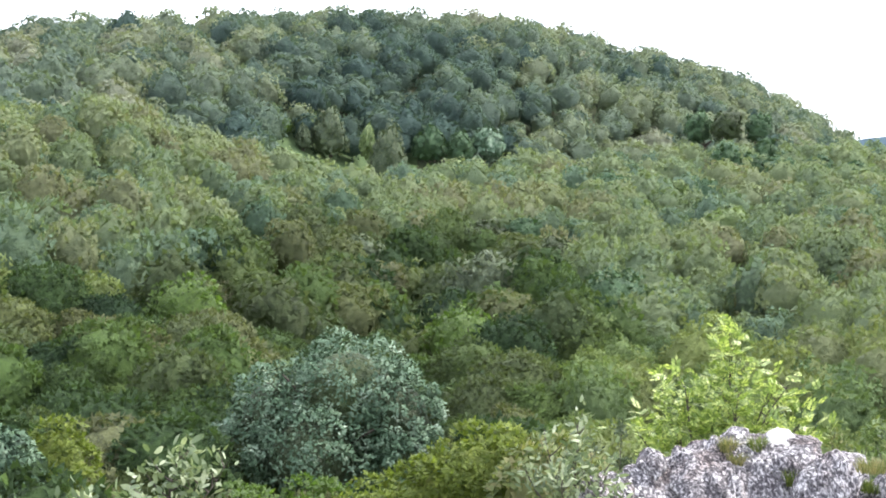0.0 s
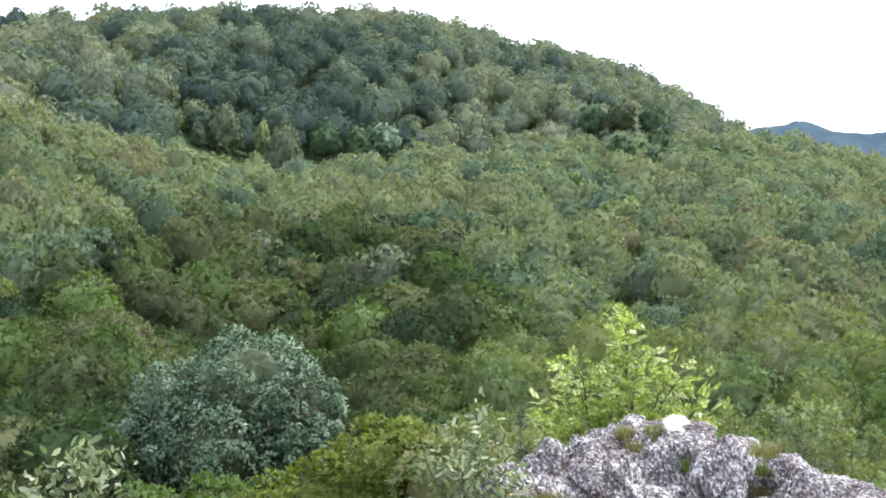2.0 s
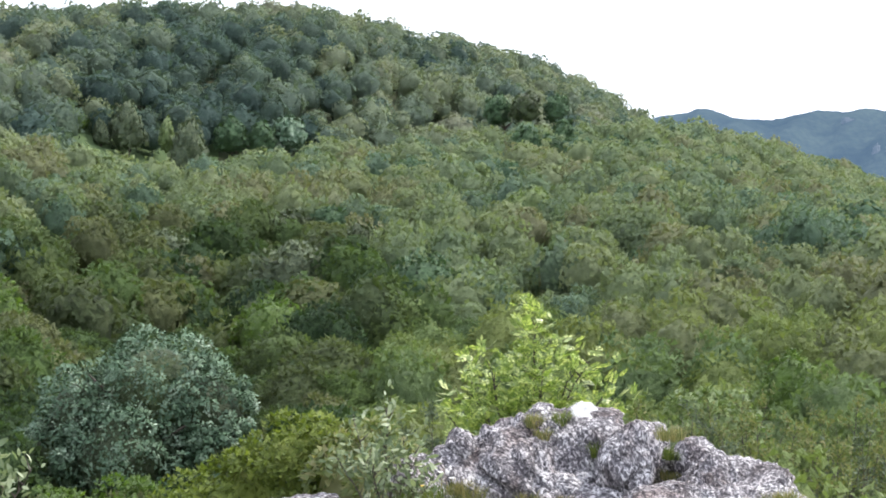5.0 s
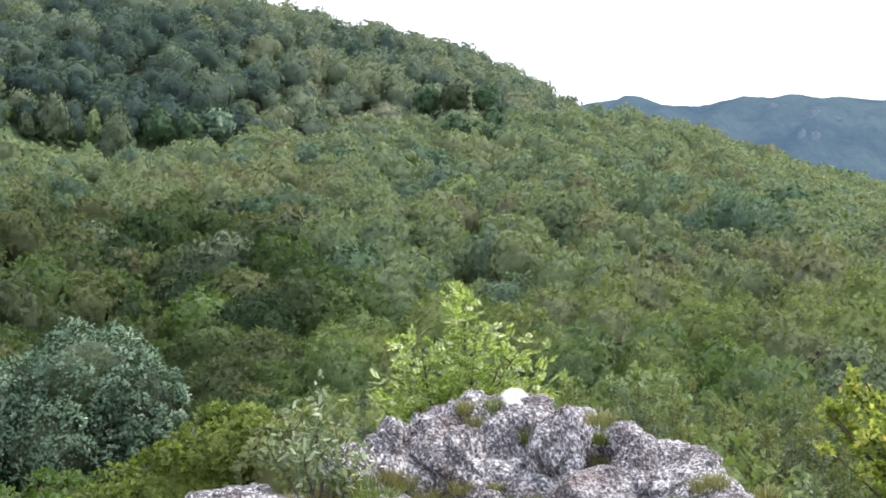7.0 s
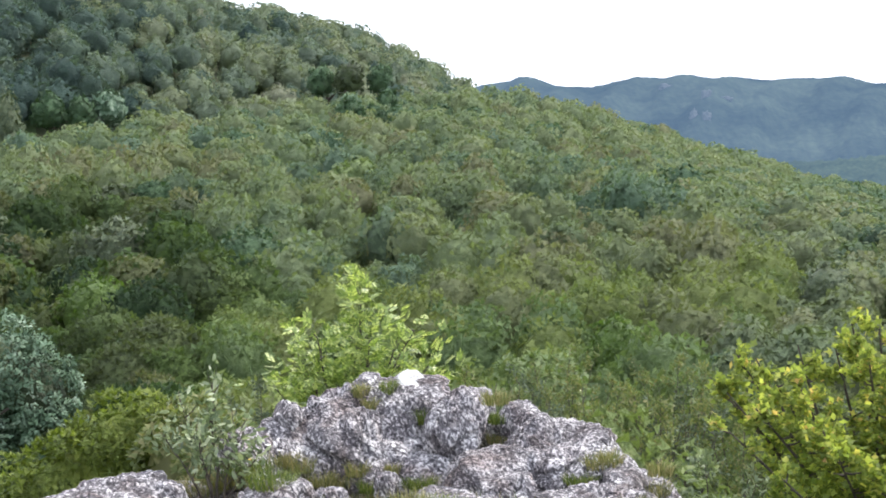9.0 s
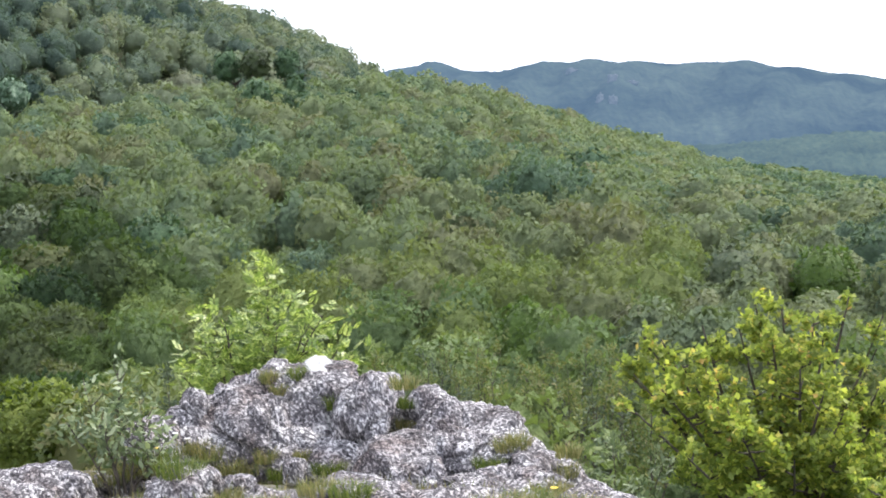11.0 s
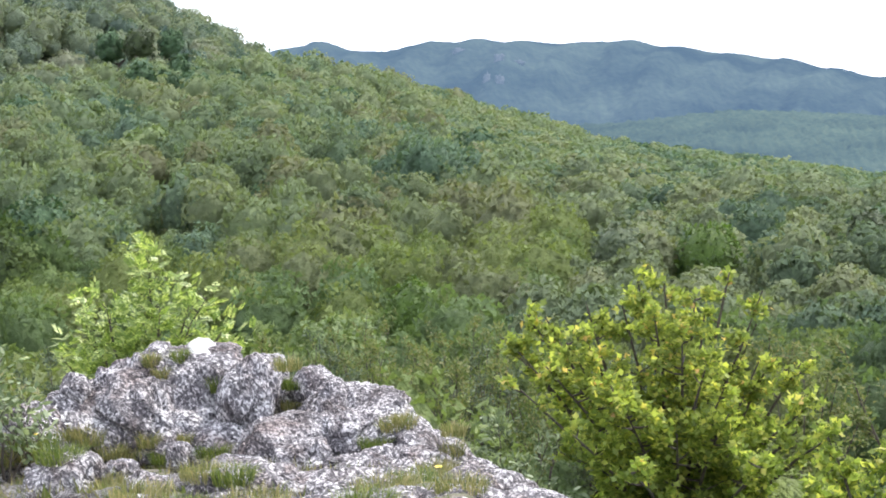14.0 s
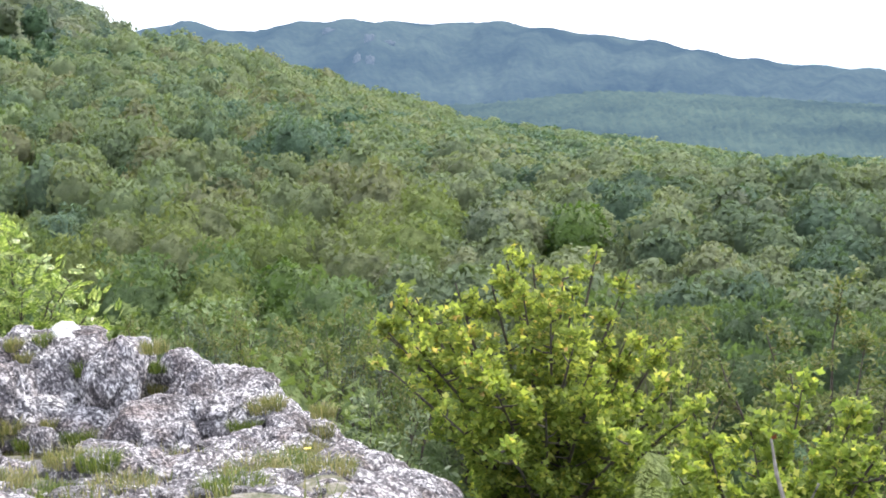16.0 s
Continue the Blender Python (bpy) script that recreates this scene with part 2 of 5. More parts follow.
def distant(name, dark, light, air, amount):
    """Wooded hills kilometres away: canopy colour, with the haze of the air in between put in as surface glow."""
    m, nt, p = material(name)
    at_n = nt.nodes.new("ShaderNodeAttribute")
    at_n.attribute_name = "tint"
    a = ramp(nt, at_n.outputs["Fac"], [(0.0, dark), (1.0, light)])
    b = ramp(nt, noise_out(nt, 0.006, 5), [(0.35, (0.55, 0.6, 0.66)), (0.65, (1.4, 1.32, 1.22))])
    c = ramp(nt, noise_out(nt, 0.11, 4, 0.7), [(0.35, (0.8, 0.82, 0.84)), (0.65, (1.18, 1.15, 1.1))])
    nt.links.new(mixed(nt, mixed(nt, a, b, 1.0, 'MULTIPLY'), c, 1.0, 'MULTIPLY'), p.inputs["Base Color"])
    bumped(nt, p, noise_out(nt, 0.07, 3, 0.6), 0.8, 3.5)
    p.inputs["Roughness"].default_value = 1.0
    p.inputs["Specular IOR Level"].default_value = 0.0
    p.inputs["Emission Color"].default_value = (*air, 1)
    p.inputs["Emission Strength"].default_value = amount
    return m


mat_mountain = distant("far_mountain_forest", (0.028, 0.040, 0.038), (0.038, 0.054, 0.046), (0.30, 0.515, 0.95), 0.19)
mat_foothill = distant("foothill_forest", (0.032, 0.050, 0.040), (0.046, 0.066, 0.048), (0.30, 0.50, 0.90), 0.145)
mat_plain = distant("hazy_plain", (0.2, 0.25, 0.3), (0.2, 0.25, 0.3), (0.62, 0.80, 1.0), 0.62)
mat_scar, nt, p = material("bare_cliff")
nt.links.new(ramp(nt, noise_out(nt, 0.08, 6), [(0.35, (0.03, 0.034, 0.036)), (0.65, (0.075, 0.075, 0.078))]), p.inputs["Base Color"])
p.inputs["Roughness"].default_value = 1.0
p.inputs["Specular IOR Level"].default_value = 0.0
# blue emission puts the distance haze into the cliff face and lightens it
p.inputs["Emission Color"].default_value = (0.38, 0.60, 0.92, 1)
p.inputs["Emission Strength"].default_value = 0.25
mat_meadow, nt, p = material("meadow_grass")
nt.links.new(ramp(nt, noise_out(nt, 0.6, 6), [(0.3, (0.04, 0.075, 0.022)), (0.7, (0.065, 0.105, 0.035))]), p.inputs["Base Color"])
p.inputs["Roughness"].default_value = 0.95
mat_petal, nt, p = material("petals")
p.inputs["Base Color"].default_value = (0.85, 0.85, 0.82, 1)
mat_yellow_petal, nt, p = material("yellow_petals")
p.inputs["Base Color"].default_value = (0.80, 0.60, 0.05, 1)
mat_red, nt, p = material("withered_red_leaf")
p.inputs["Base Color"].default_value = (0.22, 0.06, 0.025, 1)

# ---- the lie of the land: azimuth in degrees, left positive; r in metres from the viewpoint ----
RNG = np.random.default_rng(7)
EYE = 1.6
tan = lambda d: np.tan(np.radians(d))
# wooded near slope: tree-top line and its distance
CREST1 = ([-60, -27.7, -23.5, -19.5, -14.4, -12.4, -8.4, -5.4, -3.0, -1.1, 3.3, 8.5, 12.5, 14.4, 17.1, 19.7, 21.7, 23.5, 25.3, 28.2, 40],
          [-3.45, -3.4, -3.33, -2.62, -1.9, -1.43, -0.32, 0.62, 1.29, 1.45, 1.1, 0.71, 0.5, -0.15, -0.15, 0.6, 1.04, 1.46, 1.94, 2.0, 2.6])
DIST1 = ([-60, -28, -20, -12, -5, -1, 4, 10, 15, 20, 28, 40], [430, 430, 420, 390, 340, 310, 280, 250, 220, 190, 170, 160])
# hill behind it
CREST2 = ([-40, -6, -3, -1.2, 0.3, 2.3, 4.3, 7.1, 9.2, 12.5, 18.1, 24.7, 28.4, 32, 45], [-5, -3, 0.0, 1.38, 2.42, 3.38, 3.97, 4.48, 5.04, 5.44, 5.24, 4.78, 4.34, 3.3, 2.2])
EDGE = ([-180, -90, -40, -25, -14, -10, -7, 0, 8, 14, 20, 30, 60, 90, 180], [60, 12, 3.6, 3.6, 4.0, 4.6, 7.2, 10.0, 9.8, 9.2, 7.5, 5.5, 5, 12, 60])
TREE1, TREE2 = 4.6, 7.5


def smooth(a, b, v):
    u = np.clip((v - a) / (b - a), 0, 1)
    return u * u * (3 - 2 * u)


def land(az, r):
    """Height of the ground."""
    az, r = np.asarray(az, float), np.asarray(r, float)
    edge = np.interp(az, *EDGE)
    shelf = -0.17 * np.clip(r - 5.8, 0, 6) - 0.01 * np.clip(r - 12, 0, 40)
    low = np.interp(r, [0, 12, 22, 40, 62, 100], [-3.5, -4.2, -6.2, -9.5, -12.5, -13.0])
    low = low + 2.2 * smooth(2, -12, az) * smooth(14, 30, r)
    # gully running down between the left slope and the middle one
    gully = np.exp(-((az - np.interp(r, [50, 160], [19, 11.5])) / 3.0) ** 2) * smooth(60, 90, r) * smooth(190, 140, r)
    low = low - 2.5 * gully
    r1 = np.interp(az, *DIST1)
    z1 = EYE + r1 * tan(np.interp(az, *CREST1)) - TREE1 * 1.05 - 0.8
    u = np.clip((r - 65) / (r1 - 65), 0, 1)
    z = low + (z1 - low) * u ** 1.35
    z = z - gully * 2.0
    z = np.where(r < edge + 16, shelf + (np.minimum(z, shelf) - shelf) * smooth(0, 1, (r - edge) / 13.0), z)
    back = z1 - 9.0 * smooth(r1, r1 + 60, r)
    r2 = r1 + 230
    z2 = EYE + r2 * tan(np.interp(az, *CREST2)) - TREE2 * 1.12 - 2.0
    v = np.clip((r - r1 - 50) / (r2 - r1 - 50), 0, 1)
    hill = back + np.maximum(z2 - back, 0) * np.sin(v * np.pi / 2) ** 0.9
    far = np.where(r < r2, hill, z2 + (-70 - z2) * smooth(r2, r2 + 420, r))
    far = np.where(z2 < z1 - 4, back + (-70 - back) * smooth(r1 + 60, r1 + 500, r), far)
    z = np.where(r > r1, far, z)
    ripple = 0.35 * np.sin(az * 1.7 + r * 0.043) * np.sin(r * 0.061 - az * 0.6) * smooth(90, 150, r)
    return z + ripple


def place(az, r, z):
    return Vector((-r * math.sin(radians(az)), r * math.cos(radians(az)), z))


def ground_at(az, r):
    return float(land(az, r))


# ---- mesh helpers ----
def tri_mesh(name, co, tris, mat, tint=None, flat=True, normals=None):
    me = bpy.data.meshes.new(name)
    co, tris = np.asarray(co, np.float32), np.asarray(tris, np.int32)
    me.vertices.add(len(co))
    me.vertices.foreach_set("co", co.ravel())
    me.loops.add(tris.size)
    me.loops.foreach_set("vertex_index", tris.ravel())
    me.polygons.add(len(tris))
    me.polygons.foreach_set("loop_start", np.arange(0, tris.size, 3, dtype=np.int32))
    if tint is not None:
        a = me.attributes.new("tint", 'FLOAT', 'POINT')
        a.data.foreach_set("value", np.asarray(tint, np.float32))
    me.update(calc_edges=True)
    me.polygons.foreach_set("use_smooth", np.full(len(tris), not flat))
    if normals is not None:
        me.normals_split_custom_set_from_vertices(np.asarray(normals, np.float32))
    me.materials.append(mat)
    return me


def part(name, me, parent, label=""):
    ob = new(name, me)
    ob.parent = parent
    if label:
        ob["label"] = label
    return ob


def thing(name, where, label, category, group="", kind=""):
    ob = new(name)
    ob.empty_display_size = 0.1
    ob.location = where
    return tagged(ob, label, category, group, kind)


def ico(level):
    bm = bmesh.new()
    bmesh.ops.create_icosphere(bm, subdivisions=level, radius=1.0)
    co = np.array([v.co[:] for v in bm.verts])
    tr = np.array([[v.index for v in f.verts] for f in bm.faces])
    bm.free()
    return co, tr


ICO = {k: ico(k) for k in (1, 2, 3, 4, 5, 6)}


def unit(v):
    return v / np.maximum(np.linalg.norm(v, axis=-1, keepdims=True), 1e-9)


KITE = (np.array([(0, 0, 0), (0.45, 0.32, 0.06), (1, 0, -0.08), (0.45, -0.32, 0.06)]), np.array([(0, 2, 1), (0, 3, 2)]))
SPIKE = (np.array([(0, 0.46, 0), (1, 0, 0), (0, -0.46, 0)]), np.array([(0, 2, 1)]))
OVAL = (np.array([(0, 0, 0), (0.25, 0.17, 0.03), (0.65, 0.18, 0.02), (1, 0, -0.1), (0.65, -0.18, 0.02), (0.25, -0.17, 0.03)]), np.array([(0, 1, 5), (1, 2, 5), (2, 4, 5), (2, 3, 4)]))
PALM = (np.array([(0, 0, 0), (0.36, 0.52, 0.0), (0.60, 0.16, 0.02), (1, 0, -0.08), (0.60, -0.16, 0.02), (0.36, -0.52, 0.0)]), np.array([(0, 2, 1), (0, 3, 2), (0, 4, 3), (0, 5, 4)]))


def pinnate(pairs=4):
    """A feather leaf: leaflets along a stalk, in one piece."""
    co, tr = [], []
    for k in range(pairs * 2 + 1):
        t = 0.3 + 0.62 * (k // 2) / pairs
        side = 0 if k == pairs * 2 else (1 if k % 2 else -1)
        a = 0.9 * side
        d = np.array([math.cos(a), math.sin(a), -0.12])
        n = np.array([-math.sin(a), math.cos(a), 0])
        o, ln = np.array([min(t, 0.85), 0, -0.15 * t * t]), 0.34
        b = len(co)
        co += [o, o + d * ln * 0.45 + n * 0.075, o + d * ln, o + d * ln * 0.45 - n * 0.075]
        tr += [(b, b + 1, b + 2), (b, b + 2, b + 3)]
    return np.array(co), np.array(tr)


PINNATE = pinnate()


def leaves(shape, at_p, along, normal, size):
    """One leaf of that shape at each point."""
    co, tr = shape
    x = unit(along)
    y = unit(np.cross(normal, x))
    z = np.cross(x, y)
    s = np.asarray(size)[:, None, None]
    v = at_p[:, None] + s * (co[None, :, 0:1] * x[:, None] + co[None, :, 1:2] * y[:, None] + co[None, :, 2:3] * z[:, None])
    t = tr[None] + (np.arange(len(at_p)) * len(co))[:, None, None]
    return v.reshape(-1, 3), t.reshape(-1, 3)


def joined(pieces):
    co, tr, nr, n = [], [], [], 0
    for c, t, *rest in pieces:
        co.append(c)
        tr.append(t + n)
        nr += rest
        n += len(c)
    return (np.vstack(co), np.vstack(tr), np.vstack(nr)) if nr else (np.vstack(co), np.vstack(tr))


def tube(points, radii, sides=6):
    pts = np.asarray(points, float)
    d = unit(np.gradient(pts, axis=0))
    ref = np.where(np.abs(d[:, 2:3]) > 0.9, np.array([[1.0, 0, 0]]), np.array([[0, 0, 1.0]]))
    u = unit(np.cross(d, ref))
    w = np.cross(d, u)
    a = np.arange(sides) * 2 * np.pi / sides
    co = pts[:, None] + np.asarray(radii)[:, None, None] * (np.cos(a)[None, :, None] * u[:, None] + np.sin(a)[None, :, None] * w[:, None])
    n = len(pts)
    tr = []
    for i in range(n - 1):
        for k in range(sides):
            q, s = i * sides + k, i * sides + (k + 1) % sides
            tr += [(q, s, s + sides), (q, s + sides, q + sides)]
    return co.reshape(-1, 3), np.array(tr)


def crown(rng, width, height, base, lobes, count, leaf, shape=KITE, core=3, lobe=(0.15, 0.24), loose=0.0, up=0.4, droop=0.0, heart=None, uneven=(0.86, 1.06), middle=0.72, rise=0.0, broken=0.0, domed=0.0):
    """A leafy crown: lobes bulge from a middle; leaf sprays lie over the skin like shingles, the looser the nearer. base: height of its lower edge."""
    g = (np.arange(lobes) + 0.5) / lobes
    th = np.arange(lobes) * 2.39996 + rng.uniform(-0.5, 0.5, lobes)
    cz = np.clip(1 - 1.7 * g + rng.uniform(-0.12, 0.12, lobes), -1, 1)
    way = np.stack([np.sqrt(1 - cz ** 2) * np.cos(th), np.sqrt(1 - cz ** 2) * np.sin(th), cz], -1)
    half = np.array([width, width, height]) * 0.5
    rr = rng.uniform(*lobe, lobes)[:, None] * np.array([width, width, height * 0.9])
    c = way * (half - rr * 0.9) * rng.uniform(*uneven, lobes)[:, None]
    c = np.vstack([[(0, 0, 0)], c])
    rr = np.vstack([[half * middle], rr])
    mid = np.array([0, 0, base + height * 0.5])

    def skin(d):
        a = (d[:, None] ** 2 / rr ** 2).sum(-1)
        b = (d[:, None] * c / rr ** 2).sum(-1)
        k = (c ** 2 / rr ** 2).sum(-1) - 1
        disc = b * b - a * k
        t = np.where(disc > 0, (b + np.sqrt(np.maximum(disc, 0))) / a, 0)
        w, t = t.argmax(1), t.max(1)
        p = d * t[:, None]
        return p, unit((p - c[w]) / rr[w] ** 2)

    d = unit(rng.normal(size=(count, 3)) + np.array([0, 0, up]))
    p, out = skin(d)
    normal = unit(out + rng.normal(size=(count, 3)) * (0.14 + 0.3 * loose))
    along = unit(np.cross(out, rng.normal(size=(count, 3))) + out * rng.uniform(0.0, 0.5 + 0.5 * loose, count)[:, None] + np.array([0, 0, rise - droop]))
    size = leaf * rng.uniform(0.6, 1.35, count)
    blade = unit(normal - (normal * along).sum(-1, keepdims=True) * along)
    shade = unit(out * (0.5 - 0.25 * domed) + d * (0.25 + 0.7 * domed) + blade * (0.45 - 0.2 * domed) + rng.normal(size=(count, 3)) * broken)
    p0 = mid + p * rng.uniform(0.97 - 0.16 * loose, 1.02 + 0.07 * loose, count)[:, None] - along * (size * 0.45)[:, None]
    co, tr = leaves(shape, p0, along, normal, size)
    hc, ht = ICO[core]
    hp, ho = skin(hc)
    return (co, tr, np.repeat(shade, len(shape[0]), 0)), (mid + hp * (heart or 0.95 - 0.2 * loose), ht, unit(ho * 0.8 + hc * 0.45))


def clumped(rng, width, height, base, clumps, per, leaf, shape=KITE, droop=0.5, core=2, heart=0.78, size=(0.13, 0.2), blades=0.5):
    """A crown of leaf clumps: each is a little dome of sprays hanging out from a bough end, with dark hollows between them. base: height of its lower edge."""
    half = np.array([width, width, height]) * 0.5
    mid = np.array([0, 0, base + height * 0.5])
    g = (np.arange(clumps) + 0.5) / clumps
    th = np.arange(clumps) * 2.39996 + rng.uniform(-0.35, 0.35, clumps)
    cz = np.clip(1 - 1.55 * g + rng.uniform(-0.1, 0.1, clumps), -0.75, 1)
    way = np.stack([np.sqrt(1 - cz ** 2) * np.cos(th), np.sqrt(1 - cz ** 2) * np.sin(th), cz], -1)
    rad = rng.uniform(*size, clumps) * min(width, height * 1.15)
    c = way * (half - rad[:, None] * 0.9) * rng.uniform(0.80, 1.12, clumps)[:, None]
    axis = unit(way + np.array([0, 0, 0.45]))
    ci = np.repeat(np.arange(clumps), per)
    n = len(ci)
    u = unit(axis[ci] * 0.75 + unit(rng.normal(size=(n, 3))))
    p = c[ci] + u * (rad[ci] * rng.uniform(0.7, 1.08, n))[:, None] * np.array([1, 1, 0.85])
    along = unit(u + np.array([0, 0, -droop]) + rng.normal(size=(n, 3)) * 0.45)
    normal = unit(u * 0.7 + axis[ci] * 0.5 + rng.normal(size=(n, 3)) * 0.3)
    blade = unit(normal - (normal * along).sum(-1, keepdims=True) * along)
    shade = unit(u * 0.6 + axis[ci] * 0.2 + blade * blades)
    ln = leaf * rng.uniform(0.65, 1.3, n)
    co, tr = leaves(shape, mid + p - along * (ln * 0.4)[:, None], along, normal, ln)
    hc, ht = ICO[core]
    return (co, tr, np.repeat(shade, len(shape[0]), 0)), (mid + hc * half * heart, ht, unit(hc / half))


def trunk_of(rng, height, radius, limbs=4, spread=1.0):
    pieces = []
    n = 6
    t = np.linspace(0, 1, n)
    bend = np.cumsum(rng.normal(size=(n, 2)) * 0.05 * height, 0)
    bend -= bend[0]
    pts = np.stack([bend[:, 0], bend[:, 1], t * height - 0.4], -1)
    pieces.append(tube(pts, radius * (1.15 - 0.9 * t), 7))
    for k in range(limbs):
        i = rng.integers(2, 5)
        a = rng.uniform(0, 2 * np.pi)
        ln = spread * rng.uniform(0.6, 1.0)
        s = np.linspace(0, 1, 4)
        q = pts[i] + np.stack([np.cos(a) * s * ln, np.sin(a) * s * ln, s * ln * rng.uniform(0.4, 0.9) + 0.15 * s ** 2], -1)
        pieces.append(tube(q, radius * 0.5 * (1.1 - 0.85 * s), 5))
    return joined(pieces)


# ---- ground sheet ----
def ground_sheet():
    az = np.concatenate([np.linspace(-180, -36, 49), np.linspace(-35, 35, 211), np.linspace(36, 180, 49)[:-1]])
    rr = np.concatenate([[0.0], np.geomspace(0.8, 4900, 150)])
    A, Rr = np.meshgrid(az, rr)
    Z = land(A, Rr)
    Z = np.where(Rr > 1500, np.maximum(Z, -70) - 0 * Rr, Z)
    X, Y = -Rr * np.sin(np.radians(A)), Rr * np.cos(np.radians(A))
    Z = Z + np.where(Rr < 13, 0.05 * np.sin(X * 3.1 + 1) * np.sin(Y * 2.7) + 0.03 * np.sin(X * 9) * np.sin(Y * 8 + X * 3), 0)
    n, m = len(rr), len(az)
    idx = np.arange(n * m).reshape(n, m)
    a, b = idx[:-1], idx[1:]
    tr = np.concatenate([np.stack([a, np.roll(a, -1, 1), np.roll(b, -1, 1)], -1).reshape(-1, 3), np.stack([a, np.roll(b, -1, 1), b], -1).reshape(-1, 3)])
    me = tri_mesh("ground", np.stack([X, Y, Z], -1).reshape(-1, 3), tr[:, ::-1], mat_ground, flat=False)
    me.materials.append(mat_soil)
    me.materials.append(mat_meadow)
    # turf on the shelf, meadow in the clearing
    cz = np.stack([X, Y, Z], -1).reshape(-1, 3)[tr].mean(1)
    cr, ca = np.hypot(cz[:, 0], cz[:, 1]), np.degrees(np.arctan2(-cz[:, 0], cz[:, 1]))
    slot = np.where(cr < np.interp(ca, *EDGE) + 0.8, 1, 0)
    r1 = np.interp(ca, *DIST1)
    slot = np.where((ca > 14.4) & (ca < 20.6) & (cr > r1 + 8) & (cr < r1 + 110), 2, slot)
    me.polygons.foreach_set("material_index", slot.astype(np.int32))
    return tagged(new("ground", me), "wooded hill ground with stony turf on the ledge", "ground", kind="structure")


ground_sheet()


def hills(name, az0, az1, r0, r1, top, foot, mat, label, steps=(160, 30), rough=6.0, drop=0.0, grain=0.0):
    """A far range: from its foot up to the given crest line."""
    az = np.linspace(az0, az1, steps[0])
    t = np.linspace(0, 1.25, steps[1])
    A, T = np.meshgrid(az, t)
    Rr = r0 + (r1 - r0) * T
    zt = EYE + r1 * tan(np.interp(A, *top)) - drop
    Z = foot + (zt - foot) * np.sin(np.clip(T, 0, 1) * np.pi / 2) ** 1.15 - np.clip(T - 1, 0, 1) * 160
    Z += rough * np.sin(A * 2.3 + T * 3) * np.sin(T * 6 + A * 1.1) * np.sin(np.clip(T, 0, 1) * np.pi)
    # spurs and side valleys run down from the crest
    Z += rough * 1.6 * np.abs(np.sin(A * 0.55 + 0.6 * np.sin(T * 3.0) + 0.4)) * np.sin(np.clip(T, 0, 1) * np.pi)
    Z += RNG.normal(size=Z.shape) * grain
    X, Y = -Rr * np.sin(np.radians(A)), Rr * np.cos(np.radians(A))
    n, m = T.shape
    idx = np.arange(n * m).reshape(n, m)
    a, b = idx[:-1, :-1], idx[1:, :-1]
    tr = np.concatenate([np.stack([a, b, b + 1], -1).reshape(-1, 3), np.stack([a, b + 1, a + 1], -1).reshape(-1, 3)])
    co = np.stack([X, Y, Z], -1).reshape(-1, 3)
    return tagged(new(name, tri_mesh(name, co, tr[:, ::-1], mat, RNG.uniform(0, 1, len(co)), False)), label, "hill", kind="structure"), co.reshape(n, m, 3)


MOUNTAIN = ([-60, -27.6, -24.4, -22.1, -19.5, -17.5, -15.5, -13.5, -10.4, -8.4, -7.0, -6.2, -5.4, -4.6, -3.8, -2.8, -1.4, 2],
            [-1.0, -0.42, -0.12, 0.18, 0.74, 1.02, 1.25, 1.5, 1.5, 1.55, 1.64, 1.53, 1.28, 1.19, 1.40, 1.57, 1.42, 0.8])
FOOT = ([-60, -27.7, -22.5, -17.7, -14.4, -12.1, -8, 0], [-1.7, -1.57, -1.2, -0.95, -1.3, -1.42, -1.8, -2.2])
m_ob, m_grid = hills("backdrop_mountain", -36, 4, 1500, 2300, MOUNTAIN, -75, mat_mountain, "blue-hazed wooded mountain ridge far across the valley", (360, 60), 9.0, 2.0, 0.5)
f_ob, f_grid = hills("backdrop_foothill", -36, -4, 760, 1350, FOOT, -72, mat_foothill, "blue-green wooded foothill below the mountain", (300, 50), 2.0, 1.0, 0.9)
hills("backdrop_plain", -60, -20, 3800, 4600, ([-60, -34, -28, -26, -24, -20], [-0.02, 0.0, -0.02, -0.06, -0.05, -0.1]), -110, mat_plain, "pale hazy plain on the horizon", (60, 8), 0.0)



# ---- forest ----
def forest(name, mat, label, spots, templates, seed):
    """Many trees joined: spots hold x, y, z, height, width, turn, tint."""
    rng = np.random.default_rng(seed)
    cos, trs, nrs, tin, n = [], [], [], [], 0
    pick = rng.integers(0, len(templates), len(spots))
    for k, (co, tr, nr) in enumerate(templates):
        s = spots[pick == k]
        if not len(s):
            continue
        ca, sa = np.cos(s[:, 5])[:, None], np.sin(s[:, 5])[:, None]
        x = (co[None, :, 0] * ca - co[None, :, 1] * sa) * s[:, 4:5] + s[:, 0:1]
        y = (co[None, :, 0] * sa + co[None, :, 1] * ca) * s[:, 4:5] + s[:, 1:2]
        z = co[None, :, 2] * s[:, 3:4] + s[:, 2:3]
        v = np.stack([x, y, z], -1)
        nrs.append(np.stack([nr[None, :, 0] * ca - nr[None, :, 1] * sa, nr[None, :, 0] * sa + nr[None, :, 1] * ca, np.repeat(nr[None, :, 2], len(s), 0)], -1).reshape(-1, 3))
        t = tr[None] + (np.arange(len(s)) * len(co))[:, None, None] + n
        cos.append(v.reshape(-1, 3))
        trs.append(t.reshape(-1, 3))
        tin.append(np.repeat(s[:, 6], len(co)))
        n += v.shape[0] * v.shape[1]
    me = tri_mesh(name, np.vstack(cos), np.vstack(trs), mat, np.concatenate(tin), False, np.vstack(nrs))
    return tagged(new(name, me), label, "forest", kind="stuff")


